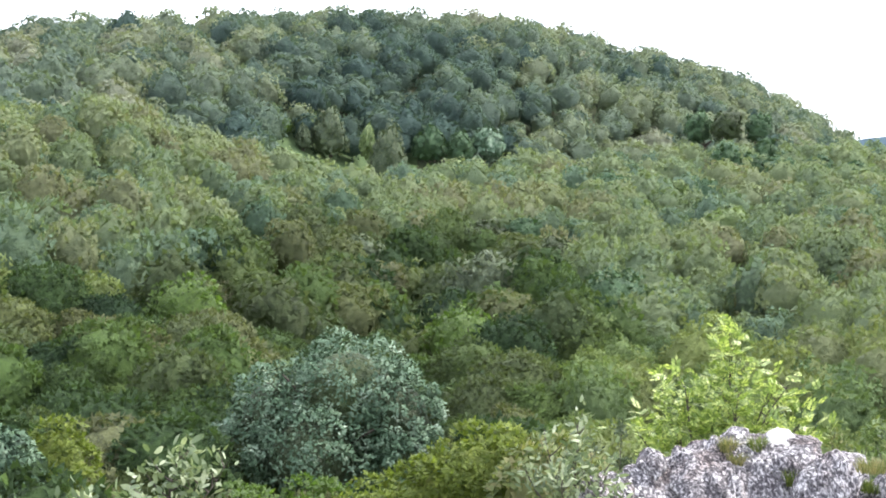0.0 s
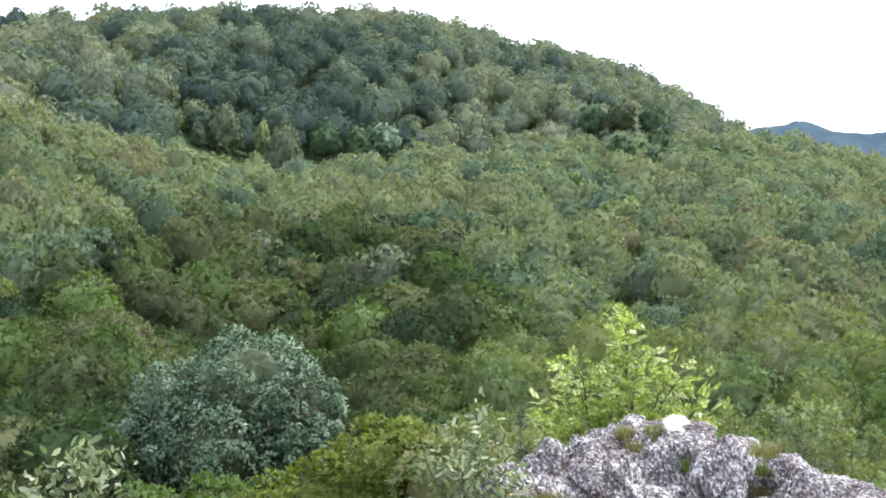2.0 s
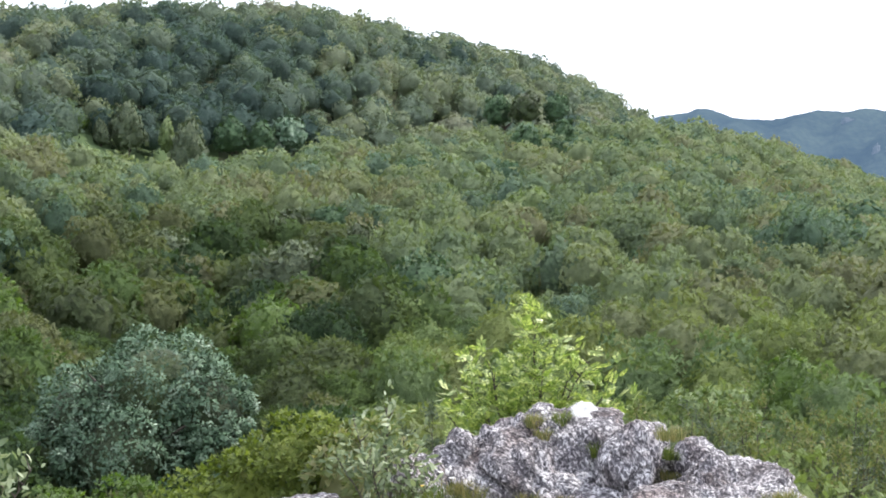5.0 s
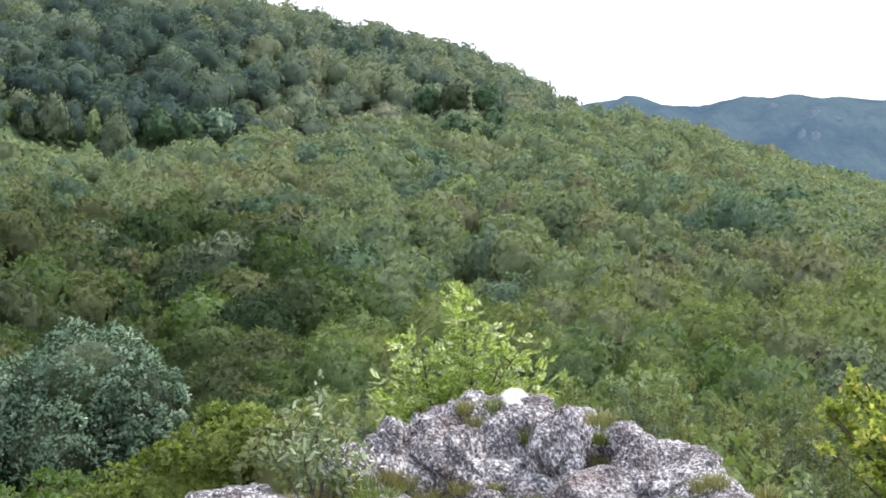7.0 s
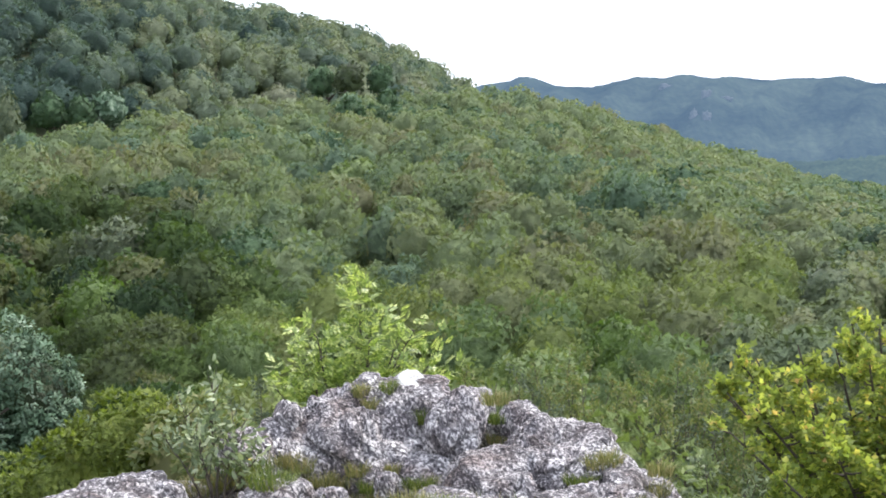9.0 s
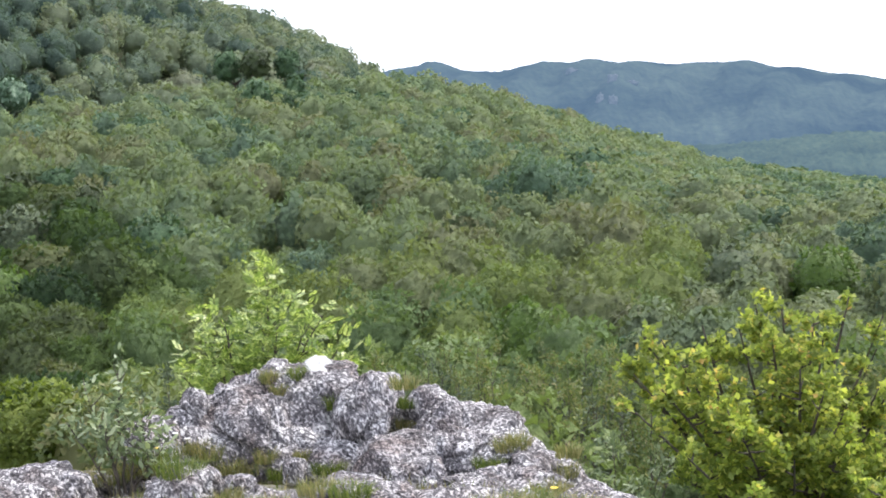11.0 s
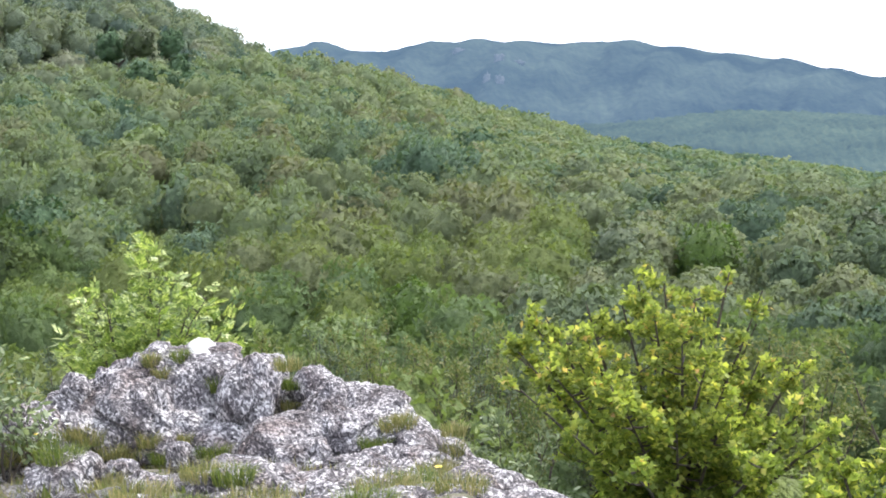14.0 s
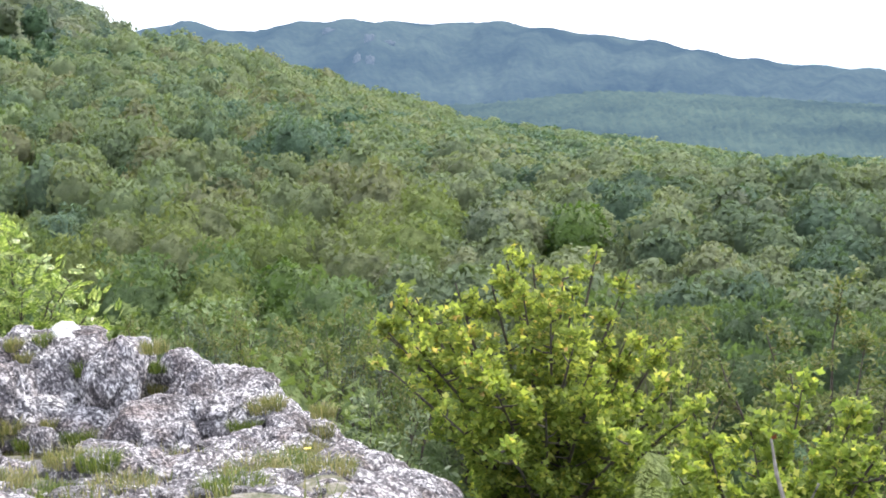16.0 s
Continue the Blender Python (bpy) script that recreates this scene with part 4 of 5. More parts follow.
def limestone(a, r, e_top, half_w, half_d, half_h, seed, lean=(0, 0), level=6, mat=None, label="weathered grey limestone with white edges and dark lichen", sharp=1.0):
    """A broken mass of karst limestone with flat faces, bedding grooves and cracks; e_top is the elevation of its top as seen from the eye."""
    co, tr = ICO[min(level, 6)]
    rng = np.random.default_rng(seed)
    off = Vector(rng.uniform(-40, 40, 3))
    dims = np.array([half_w, half_d, half_h])
    body = np.sign(co) * np.abs(co) ** 0.7 * dims
    # break it along planes
    for k in range(11):
        n = unit(rng.normal(size=3) * np.array([1.0, 0.9, 0.7]) + np.array([0, -0.3, 0.2]))
        reach = np.sqrt(((n * dims) ** 2).sum()) * rng.uniform(0.80, 1.05)
        body = body - n * (np.maximum(body @ n - reach, 0) * 0.93)[:, None]
    out = np.empty_like(co)
    tilt = Matrix.Rotation(0.5 + rng.uniform(-0.25, 0.25), 3, 'Y') @ Matrix.Rotation(0.25, 3, 'X')
    for i, c in enumerate(body):
        v = Vector(c)
        q = tilt @ v
        bed = Vector((q.x, q.y * 0.8, q.z * 0.35))
        big = noise.fractal(v * 2.2 + off, 1.0, 2.0, 3)
        mid = noise.ridged_multi_fractal(bed * 9.0 + off, 0.9, 2.1, 4, 1.0, 2.0) - 1.0
        small_n = noise.turbulence(bed * 30.0 + off, 3, True) - 0.5
        far1, cell1 = noise.voronoi(q * 3.4 + off)
        crack = -0.05 * math.exp(-(far1[1] - far1[0]) * 16) + 0.05 * noise.cell(cell1[0] * 31.7)
        out[i] = c * (1 + 0.10 * big) + co[i] * (0.016 * sharp * mid + 0.011 * small_n + crack * sharp * min(half_w * 2.5, 1.0))
    ob = new("limestone_rock", tri_mesh("limestone_rock", out, tr, mat or mat_rock, flat=False))
    top = EYE + r * math.tan(radians(e_top))
    ob.matrix_basis = Matrix.Translation(place(a, r, top - out[:, 2].max() * 0.97)) @ pose(0, 0, 0, lean[0], lean[1], a)
    tagged(ob, label, "rock", "rocks of the outcrop")
    ROCKS.append(ob)
    return ob


def rock_mass(centre, humps, seed, label, mat=None, tilt_by=0.5):
    """One connected mass of bedrock that swells into humps: azimuth, distance, elevation of the top, half width, half depth, half height. centre: azimuth, distance, height."""
    co, tr = ICO[6]
    rng = np.random.default_rng(seed)
    off = Vector(rng.uniform(-40, 40, 3))
    mid = place(*centre)
    turn = np.array(pose(0, 0, 0, 0, 0, centre[0]).to_3x3())
    c, rr = [], []
    for a, r, e, w, d, h in humps:
        q = place(a, r, EYE + r * math.tan(radians(e)) - h * 1.1) - mid
        c.append(turn.T @ np.array(q))
        rr.append((w * 1.25, d * 1.1, h * 1.1))
    c, rr = np.array(c), np.array(rr)
    # the farthest skin along each way out of the centre, humps running into one another
    aa = (co[:, None] ** 2 / rr ** 2).sum(-1)
    bb = (co[:, None] * c / rr ** 2).sum(-1)
    kk = (c ** 2 / rr ** 2).sum(-1) - 1
    disc = bb * bb - aa * kk
    t = np.where(disc > 0, (bb + np.sqrt(np.maximum(disc, 0))) / aa, 0)
    t = np.maximum(t, 0.02)
    body = co * ((t ** 14).sum(1) ** (1 / 14))[:, None]
    tilt = Matrix.Rotation(tilt_by, 3, 'Y') @ Matrix.Rotation(0.25, 3, 'X')
    out = np.empty_like(body)
    for i, p in enumerate(body):
        v = Vector(p)
        q = tilt @ v
        bed = Vector((q.x, q.y * 0.8, q.z * 0.4))
        big = noise.fractal(v * 3.0 + off, 1.0, 2.0, 3)
        mid_n = noise.ridged_multi_fractal(bed * 8.0 + off, 0.9, 2.1, 4, 1.0, 2.0) - 1.0
        small_n = noise.turbulence(bed * 28.0 + off, 3, True) - 0.5
        far1, cell1 = noise.voronoi(q * 3.6 + off)
        crack = -0.030 * math.exp(-(far1[1] - far1[0]) * 22) + 0.030 * (noise.cell(cell1[0] * 31.7) - 0.5)
        far2, cell2 = noise.voronoi(bed * 11.0 + off)
        crack += -0.012 * math.exp(-(far2[1] - far2[0]) * 9) + 0.016 * noise.cell(cell2[0] * 31.7)
        out[i] = p + co[i] * (0.05 * big + 0.020 * mid_n + 0.011 * small_n + crack)
    ob = new("limestone_rock", tri_mesh("limestone_rock", out, tr, mat or mat_rock, flat=False))
    ob.matrix_basis = Matrix.Translation(mid) @ pose(0, 0, 0, 0, 0, centre[0])
    tagged(ob, label, "rock", "rocks of the outcrop")
    ROCKS.append(ob)


# the crest: a brown-grey shoulder, the tall middle, and lower steps in front
rock_mass((2.9, 9.45, -0.40), [(4.35, 9.45, -9.55, 0.20, 0.36, 0.36), (3.75, 9.45, -9.50, 0.22, 0.36, 0.36), (2.85, 9.55, -9.15, 0.22, 0.36, 0.40), (1.9, 9.6, -9.02, 0.20, 0.36, 0.40), (1.05, 9.6, -8.95, 0.22, 0.36, 0.42), (0.5, 9.6, -9.2, 0.18, 0.3, 0.3),
                               (5.85, 9.3, -10.40, 0.17, 0.26, 0.26), (1.96, 9.15, -11.30, 0.27, 0.22, 0.22), (3.5, 9.2, -11.0, 0.32, 0.26, 0.26), (5.0, 9.2, -11.3, 0.24, 0.24, 0.24), (0.3, 9.05, -11.85, 0.22, 0.2, 0.18)],
          1, "tall grey limestone crest with brown-stained shoulder and dark lichen")


def broken_cap(a, r, e_top):
    """A freshly broken wedge of stone: flat facets falling away from a short ridge."""
    rng = np.random.default_rng(4)
    bm = bmesh.new()
    for x, y, z in ((-0.03, 0.02, 0.0), (0.03, 0.0, -0.012), (-0.08, 0.0, -0.03), (0.09, -0.04, -0.065), (-0.12, -0.03, -0.085), (0.15, -0.07, -0.16), (0.05, -0.10, -0.11), (-0.06, -0.10, -0.10), (-0.15, 0.0, -0.15), (0.17, 0.02, -0.2),
                    (-0.10, 0.12, -0.1), (0.10, 0.12, -0.12), (-0.15, -0.1, -0.26), (0.16, -0.12, -0.28), (0.16, 0.12, -0.28), (-0.15, 0.12, -0.26)):
        bm.verts.new((x, y, z))
    bmesh.ops.convex_hull(bm, input=bm.verts[:])
    bmesh.ops.subdivide_edges(bm, edges=bm.edges[:], cuts=3, use_grid_fill=True)
    bmesh.ops.triangulate(bm, faces=bm.faces[:])
    for v in bm.verts:
        v.co += Vector(rng.normal(size=3)) * 0.0025 + v.normal * 0.012 * noise.noise(v.co * 18)
    me = bpy.data.meshes.new("limestone_rock")
    bm.to_mesh(me)
    bm.free()
    me.materials.append(mat_white_rock)
    ob = new("limestone_rock", me)
    ob.matrix_basis = Matrix.Translation(place(a, r, EYE + r * math.tan(radians(e_top)))) @ pose(0, 0, 0, 0, 0, a) @ Matrix.Diagonal((1.0, 1.1, 0.8, 1))
    tagged(ob, "freshly broken white limestone cap on the crest", "rock", "rocks of the outcrop")


broken_cap(1.12, 9.58, -8.82)
limestone(-0.40, 9.28, -9.43, 0.175, 0.30, 0.30, 5, (-12, 12), label="leaning oval limestone slab beside a dark cleft")
limestone(-1.22, 10.0, -9.50, 0.13, 0.20, 0.20, 6, (0, 10), 5)
limestone(5.67, 9.25, -9.85, 0.085, 0.10, 0.10, 7, (0, 0), 5, mat_sunlit_rock, "small pale knob of limestone on the shoulder", 0.7)
limestone(7.16, 9.10, -10.73, 0.17, 0.26, 0.22, 41, (-6, -18), 5)
# the slab beside it
limestone(-2.66, 9.5, -9.99, 0.155, 0.22, 0.16, 11, (0, 12), 5)
rock_mass((-4.0, 9.05, -0.42), [(-3.6, 9.25, -10.55, 0.22, 0.34, 0.26), (-4.6, 9.2, -10.62, 0.24, 0.36, 0.26), (-5.6, 9.15, -10.92, 0.15, 0.32, 0.22), (-4.3, 8.95, -11.5, 0.40, 0.24, 0.2), (-2.4, 8.95, -11.55, 0.26, 0.24, 0.2), (-1.4, 8.9, -11.75, 0.17, 0.22, 0.16), (-5.4, 8.85, -11.9, 0.26, 0.24, 0.18)],
          12, "broad tilted limestone slab with dark lichen on its broken edge", None, 0.35)
rock_mass((-5.2, 8.3, -0.42), [(-4.2, 8.25, -13.2, 0.22, 0.26, 0.14), (-5.2, 8.3, -13.0, 0.26, 0.28, 0.16), (-6.3, 8.3, -13.0, 0.20, 0.26, 0.16), (-5.0, 8.0, -13.9, 0.34, 0.22, 0.12)], 16, "low pitted limestone slab sloping to the path", None, 0.3)
limestone(-2.21, 8.55, -12.62, 0.19, 0.22, 0.15, 15, (-8, -10), 5, mat_sunlit_rock)
limestone(-7.06, 8.60, -12.40, 0.24, 0.26, 0.16, 17, (-6, 10), 5)
limestone(-8.74, 8.0, -13.45, 0.13, 0.16, 0.16, 18, (0, 10), 5)
limestone(-9.0, 7.4, -13.8, 0.30, 0.26, 0.26, 19, (-6, 16), 5)
limestone(-10.4, 6.6, -14.7, 0.32, 0.3, 0.36, 34, (0, 18), 5)
limestone(-7.8, 6.7, -14.6, 0.40, 0.3, 0.24, 35, (-6, 10), 5, mat_sunlit_rock)
limestone(-6.4, 7.7, -13.7, 0.34, 0.26, 0.18, 20, (-8, 8), 5, mat_sunlit_rock)
# low stones in front
limestone(10.9, 8.5, -12.30, 0.26, 0.26, 0.20, 21, (0, -4), 5)
limestone(12.4, 8.5, -12.45, 0.26, 0.26, 0.2, 44, (0, -8), 5)
limestone(13.8, 8.5, -12.8, 0.22, 0.24, 0.2, 22, (0, -10), 5)
limestone(6.23, 8.10, -12.60, 0.23, 0.22, 0.16, 23, (-6, -6), 5)
limestone(-0.14, 8.15, -13.08, 0.23, 0.22, 0.15, 24, (-10, 10), 5, mat_sunlit_rock)
limestone(4.17, 8.30, -12.95, 0.10, 0.12, 0.09, 45, (-6, 0), 5)
limestone(2.12, 8.70, -12.45, 0.07, 0.08, 0.08, 46, (-6, 0), 4)
limestone(3.07, 8.00, -13.45, 0.17, 0.18, 0.10, 47, (-6, 4), 5, mat_sunlit_rock)
limestone(-3.0, 7.8, -13.8, 0.30, 0.22, 0.13, 28, (-8, 6), 5, mat_sunlit_rock)
limestone(2.6, 7.2, -14.5, 0.30, 0.2, 0.1, 29, (-6, 0), 5, mat_sunlit_rock)
limestone(0.0, 7.3, -14.3, 0.30, 0.2, 0.1, 30, (-6, 0), 5, mat_sunlit_rock)
limestone(-5.0, 7.0, -14.6, 0.30, 0.2, 0.12, 31, (-6, 6), 5, mat_sunlit_rock)
limestone(9.0, 8.9, -12.6, 0.3, 0.2, 0.16, 32, (0, -4), 5)
limestone(-5.0, 6.25, -14.75, 0.42, 0.28, 0.16, 36, (-6, 4), 5, mat_sunlit_rock)
limestone(-8.8, 6.3, -14.6, 0.40, 0.3, 0.26, 37, (-4, 12), 5, mat_sunlit_rock)
limestone(-7.6, 6.05, -14.95, 0.46, 0.30, 0.16, 61, (-6, 8), 5, mat_sunlit_rock)
limestone(-5.9, 5.95, -15.2, 0.40, 0.26, 0.14, 62, (-6, -4), 5, mat_sunlit_rock)
limestone(-3.6, 5.95, -15.4, 0.42, 0.26, 0.12, 63, (-6, 6), 5, mat_sunlit_rock)
# worn bedrock showing through the turf
rng = np.random.default_rng(77)
for k in range(34):
    a, e = (rng.uniform(-6.5, 6.5), rng.uniform(-15.3, -13.3)) if k < 18 else (rng.uniform(-9.5, 0), rng.uniform(-15.9, -14.7))
    r = 1.62 / math.tan(radians(-e)) * 1.02
    limestone(a, r, e, rng.uniform(0.2, 0.36), rng.uniform(0.15, 0.25), rng.uniform(0.08, 0.13), 800 + k, (-6, rng.uniform(-8, 8)), 4, mat_sunlit_rock, sharp=1.1, label="worn flat limestone bedrock in the turf")
bpy.context.view_layer.update()


def on_rock(a, e, fall_back=8.4):
    """Where the sight line at this azimuth and elevation meets the rocks or the ground."""
    d = Vector((-math.sin(radians(a)) * math.cos(radians(e)), math.cos(radians(a)) * math.cos(radians(e)), math.sin(radians(e))))
    eye = Vector((0, 0, EYE))
    best = None
    for ob in ROCKS:
        inv = ob.matrix_basis.inverted()
        hit, loc, nor, _ = ob.ray_cast(inv @ eye, inv.to_3x3() @ d)
        if hit:
            w = ob.matrix_basis @ loc
            if best is None or (w - eye).length < (best - eye).length:
                best = w
    for k in range(300):
        r = 5.5 + k * 0.02
        if EYE + r * math.tan(radians(e)) < ground_at(a, r):
            w = place(a, r, ground_at(a, r))
            if best is None or (w - eye).length < (best - eye).length:
                best = w
            break
    return best or place(a, fall_back, EYE + fall_back * math.tan(radians(e)))


def grass_tuft(where, height, width, blades, seed, mat=mat_grass, label="tuft of dry yellow-green grass in a rock crevice", name="grass_tuft"):
    rng = np.random.default_rng(seed)
    co, tr = [], []
    for k in range(blades):
        a = rng.uniform(0, 2 * np.pi)
        b = np.array([math.cos(a), math.sin(a), 0]) * width * math.sqrt(rng.uniform(0, 1)) * 0.5
        a += rng.normal() * 0.9
        lean = np.array([math.cos(a), math.sin(a), 0]) * rng.uniform(0.1, 1.5) * height + rng.normal(size=3) * 0.2 * height
        h = height * rng.uniform(0.25, 1.1)
        side = np.array([-math.sin(a + 0.6), math.cos(a + 0.6), 0]) * 0.0018
        mid = b + lean * 0.35 + np.array([0, 0, h * 0.6])
        tip = b + lean + np.array([0, 0, h * 0.9])
        n = len(co)
        co += [b - side + (0, 0, -0.03), b + side + (0, 0, -0.03), mid + side * 0.8, mid - side * 0.8, tip]
        tr += [(n, n + 1, n + 2), (n, n + 2, n + 3), (n + 3, n + 2, n + 4)]
    ob = new(name, tri_mesh(name, np.array(co), np.array(tr), mat))
    ob.location = where
    return tagged(ob, label, "grass", "grass tufts on the outcrop")


TUFTS = [(0.7, -10.6, 0.15, 0.12), (3.0, -9.6, 0.13, 0.1), (2.7, -10.1, 0.12, 0.08), (2.0, -9.5, 0.12, 0.1), (-1.9, -9.9, 0.10, 0.16), (-2.1, -11.3, 0.06, 0.2), (-2.0, -10.6, 0.08, 0.14),
         (-5.6, -12.2, 0.12, 0.16), (-6.1, -12.1, 0.14, 0.14), (-5.0, -12.8, 0.10, 0.2), (-7.8, -13.1, 0.14, 0.14), (3.2, -12.4, 0.13, 0.14), (2.7, -13.0, 0.13, 0.16), (5.3, -12.2, 0.13, 0.2),
         (4.5, -12.7, 0.14, 0.2), (0.9, -12.9, 0.12, 0.2), (1.9, -12.4, 0.08, 0.1), (3.8, -12.8, 0.12, 0.16), (6.3, -12.7, 0.13, 0.26), (7.9, -12.6, 0.14, 0.3), (8.9, -12.8, 0.12, 0.3),
         (7.2, -12.2, 0.14, 0.3), (6.0, -11.9, 0.12, 0.25), (-5.4, -14.4, 0.13, 0.3), (-6.5, -14.2, 0.13, 0.3), (-7.2, -13.8, 0.12, 0.24), (-8.2, -14.4, 0.12, 0.25), (-4.7, -14.9, 0.12, 0.3),
         (2.9, -13.4, 0.10, 0.2), (1.1, -13.6, 0.10, 0.25), (0.1, -13.8, 0.12, 0.2), (3.5, -14.2, 0.08, 0.3), (-0.8, -14.6, 0.09, 0.3), (1.9, -14.8, 0.08, 0.3), (5.0, -13.7, 0.1, 0.3), (-7.9, -12.4, 0.1, 0.16)]
for k, (a, e, h, w) in enumerate(TUFTS):
    grass_tuft(on_rock(a, e), h * 0.5, w * 0.9, 240 if w < 0.2 else 380, 500 + k, *((mat_grass, "tuft of dry yellow-green grass in a rock crevice") if k % 3 else (mat_green_grass, "tuft of fresh green grass between the stones")))
# short turf over the ledge
rng = np.random.default_rng(21)
blade_co, blade_tr = [], []
for k in range(9000):
    a, r = rng.uniform(-12, 17), rng.uniform(5.5, 9.6)
    if r > np.interp(a, *EDGE) or noise.noise(Vector((a * 0.55, r * 1.8, 3))) < -0.05:
        continue
    b = np.array(place(a, r, ground_at(a, r) - 0.02))
    h = rng.uniform(0.03, 0.09)
    s = rng.normal(size=3) * (1, 1, 0) * 0.004
    n = len(blade_co)
    blade_co += [b - s, b + s, b + rng.normal(size=3) * 0.025 + (0, 0, h)]
    blade_tr.append((n, n + 1, n + 2))
tagged(new("turf", tri_mesh("turf", np.array(blade_co), np.array(blade_tr), mat_grass)), "short sparse turf between the stones", "grass", kind="stuff")
# loose stones on the worn ground
pebble_meshes = []
for k in range(5):
    co, tr = ICO[2]
    rng = np.random.default_rng(600 + k)
    d = 1 + 0.35 * np.sin(co @ rng.normal(size=3) * 3) + 0.12 * rng.normal(size=len(co))
    pebble_meshes.append(tri_mesh("stone", co * d[:, None] * np.array([1.3, 1.0, 0.5]), tr, mat_rock, flat=False))
rng = np.random.default_rng(22)
for k in range(130):
    a, r = rng.uniform(-9, 15), rng.uniform(5.9, 8.7)
    if r > np.interp(a, *EDGE) - 0.3:
        continue
    s = 0.025 + 0.06 * rng.uniform(0, 1) ** 2.5
    ob = new("stone", pebble_meshes[rng.integers(5)])
    ob.matrix_basis = Matrix.Translation(place(a, r, ground_at(a, r) + 0.01)) @ pose(0, 0, 0, 0, 0, rng.uniform(0, 360)) @ Matrix.Diagonal((s, s, s, 1))
    tagged(ob, "loose pale limestone stone on the worn turf", "stone", "loose stones")


# ---- shrubs and young trees at the ledge ----
def leafy(name, where, label, category, stems, mat, shape, leaf, per, seed, bark=mat_bark, stem_r=0.012, upright=0.5, flat_leaf=0.6, wood_label="", tips=0.35, low=None, fork=None):
    """Stems rise from the foot; twigs leave them, and leaves sit round the twig ends.
    stems: (dx, dy, top height, width, twigs) from the foot."""
    rng = np.random.default_rng(seed)
    t = thing(name, where, label, category)
    wood, pts, dirs = [], [], []
    for dx, dy, top, width, twigs in stems:
        s = np.linspace(0, 1, 8)
        wig = np.cumsum(rng.normal(size=(8, 2)), 0) * 0.012 * top
        st = np.stack([dx * s ** 1.3 + wig[:, 0], dy * s ** 1.3 + wig[:, 1], s * top - 0.12], -1)
        if fork:   # limbs arch out of one trunk
            f = np.array(fork) * np.array([1, 1, min(1.0, 0.8 * top / fork[2])])
            st = (2 * s * (1 - s))[:, None] * f + (s ** 2)[:, None] * np.array([dx, dy, top + 0.17]) + np.stack([wig[:, 0], wig[:, 1], 0 * s - 0.12], -1) * s[:, None]
        wood.append(tube(st, stem_r * (1.25 - 1.1 * s) * max(top, 0.6) ** 0.6, 6))
        for k in range(twigs):
            h = rng.uniform(0.28, 1.0) ** 0.8
            f = h * 7
            i = min(int(f), 6)
            o = st[i] * (1 - (f - i)) + st[i + 1] * (f - i)
            a = rng.uniform(0, 2 * np.pi)
            reach = width * 0.5 * (1.15 - 0.85 * h ** 2) * rng.uniform(0.35, 1.1)
            end = o + np.array([math.cos(a) * reach, math.sin(a) * reach, reach * upright * rng.uniform(0.2, 1.3) + 0.03])
            q = np.linspace(0, 1, 5)[:, None]
            bow = o * (1 - q) + end * q + np.array([0, 0, -0.12 * reach]) * (q * (1 - q) * 4)
            wood.append(tube(bow, stem_r * 0.35 * (1.2 - q[:, 0]), 4))
            u = rng.uniform(tips, 1.03, per)
            along_twig = (end - o)
            jitter = rng.normal(size=(per, 3)) * leaf * 0.55
            pts.append(o + along_twig * u[:, None] + jitter)
            dirs.append(unit(along_twig)[None] * 0.5 + rng.normal(size=(per, 3)) * np.array([0.7, 0.7, 0.7 - 0.5 * tips]) + np.array([0, 0, 0.1]))
    p0, d0 = np.vstack(pts), np.vstack(dirs)
    nrm = np.array([0, 0, flat_leaf]) + rng.normal(size=p0.shape) * 0.45
    size = leaf * rng.uniform(0.65, 1.25, len(p0))
    lower = p0[:, 2] + rng.normal(size=len(p0)) * 0.12 < (low[0] if low else -99)
    for name_p, pick, m_p in (("foliage", ~lower, mat), ("lower_foliage", lower, low and low[1])):
        if pick.any():
            part(name_p, tri_mesh(name_p, *leaves(shape, p0[pick], d0[pick], nrm[pick], size[pick]), m_p), t)
    part("branch_frame", tri_mesh("branch_frame", *joined(wood), bark, flat=False), t, wood_label)
    return t


def foot_of(a, r):
    return place(a, r, ground_at(a, r))


def stems_to(a0, r0, tops):
    """Stems from a foot at (a0, r0) to tops given as azimuth, elevation, distance, width, twigs."""
    foot = foot_of(a0, r0)
    out = []
    for a, e, r, w, n in tops:
        q = place(a, r, EYE + r * math.tan(radians(e))) - foot
        out.append((q.x, q.y, q.z, w, n))
    return foot, out


foot, st = stems_to(3.4, 11.4, [(3.4, -5.42, 11.5, 0.50, 32), (0.75, -6.75, 11.3, 0.36, 18), (1.7, -7.0, 11.35, 0.30, 12), (5.6, -7.3, 11.5, 0.32, 14), (4.8, -7.0, 11.5, 0.30, 12), (-0.5, -8.15, 11.4, 0.34, 14), (0.4, -8.1, 11.3, 0.36, 12), (2.7, -7.1, 11.2, 0.26, 10), (5.0, -8.4, 11.6, 0.45, 14), (6.0, -8.8, 11.5, 0.5, 14), (1.0, -8.7, 11.4, 0.5, 12), (3.4, -8.6, 11.4, 0.5, 12)])
leafy("ash_sapling", foot, "young ash with bright yellow-green feathery leaves behind the rocks", "sapling", st, mat_ash, PINNATE, 0.122, 10, 31, stem_r=0.016, upright=0.8, flat_leaf=1.0, tips=0.6)
foot, st = stems_to(8.3, 8.7, [(8.4, -8.3, 8.75, 0.3, 18), (9.4, -9.0, 8.7, 0.28, 14), (7.3, -9.9, 8.7, 0.3, 14), (10.1, -10.2, 8.6, 0.22, 10), (6.6, -10.8, 8.6, 0.26, 10), (8.9, -10.3, 8.5, 0.24, 10)])
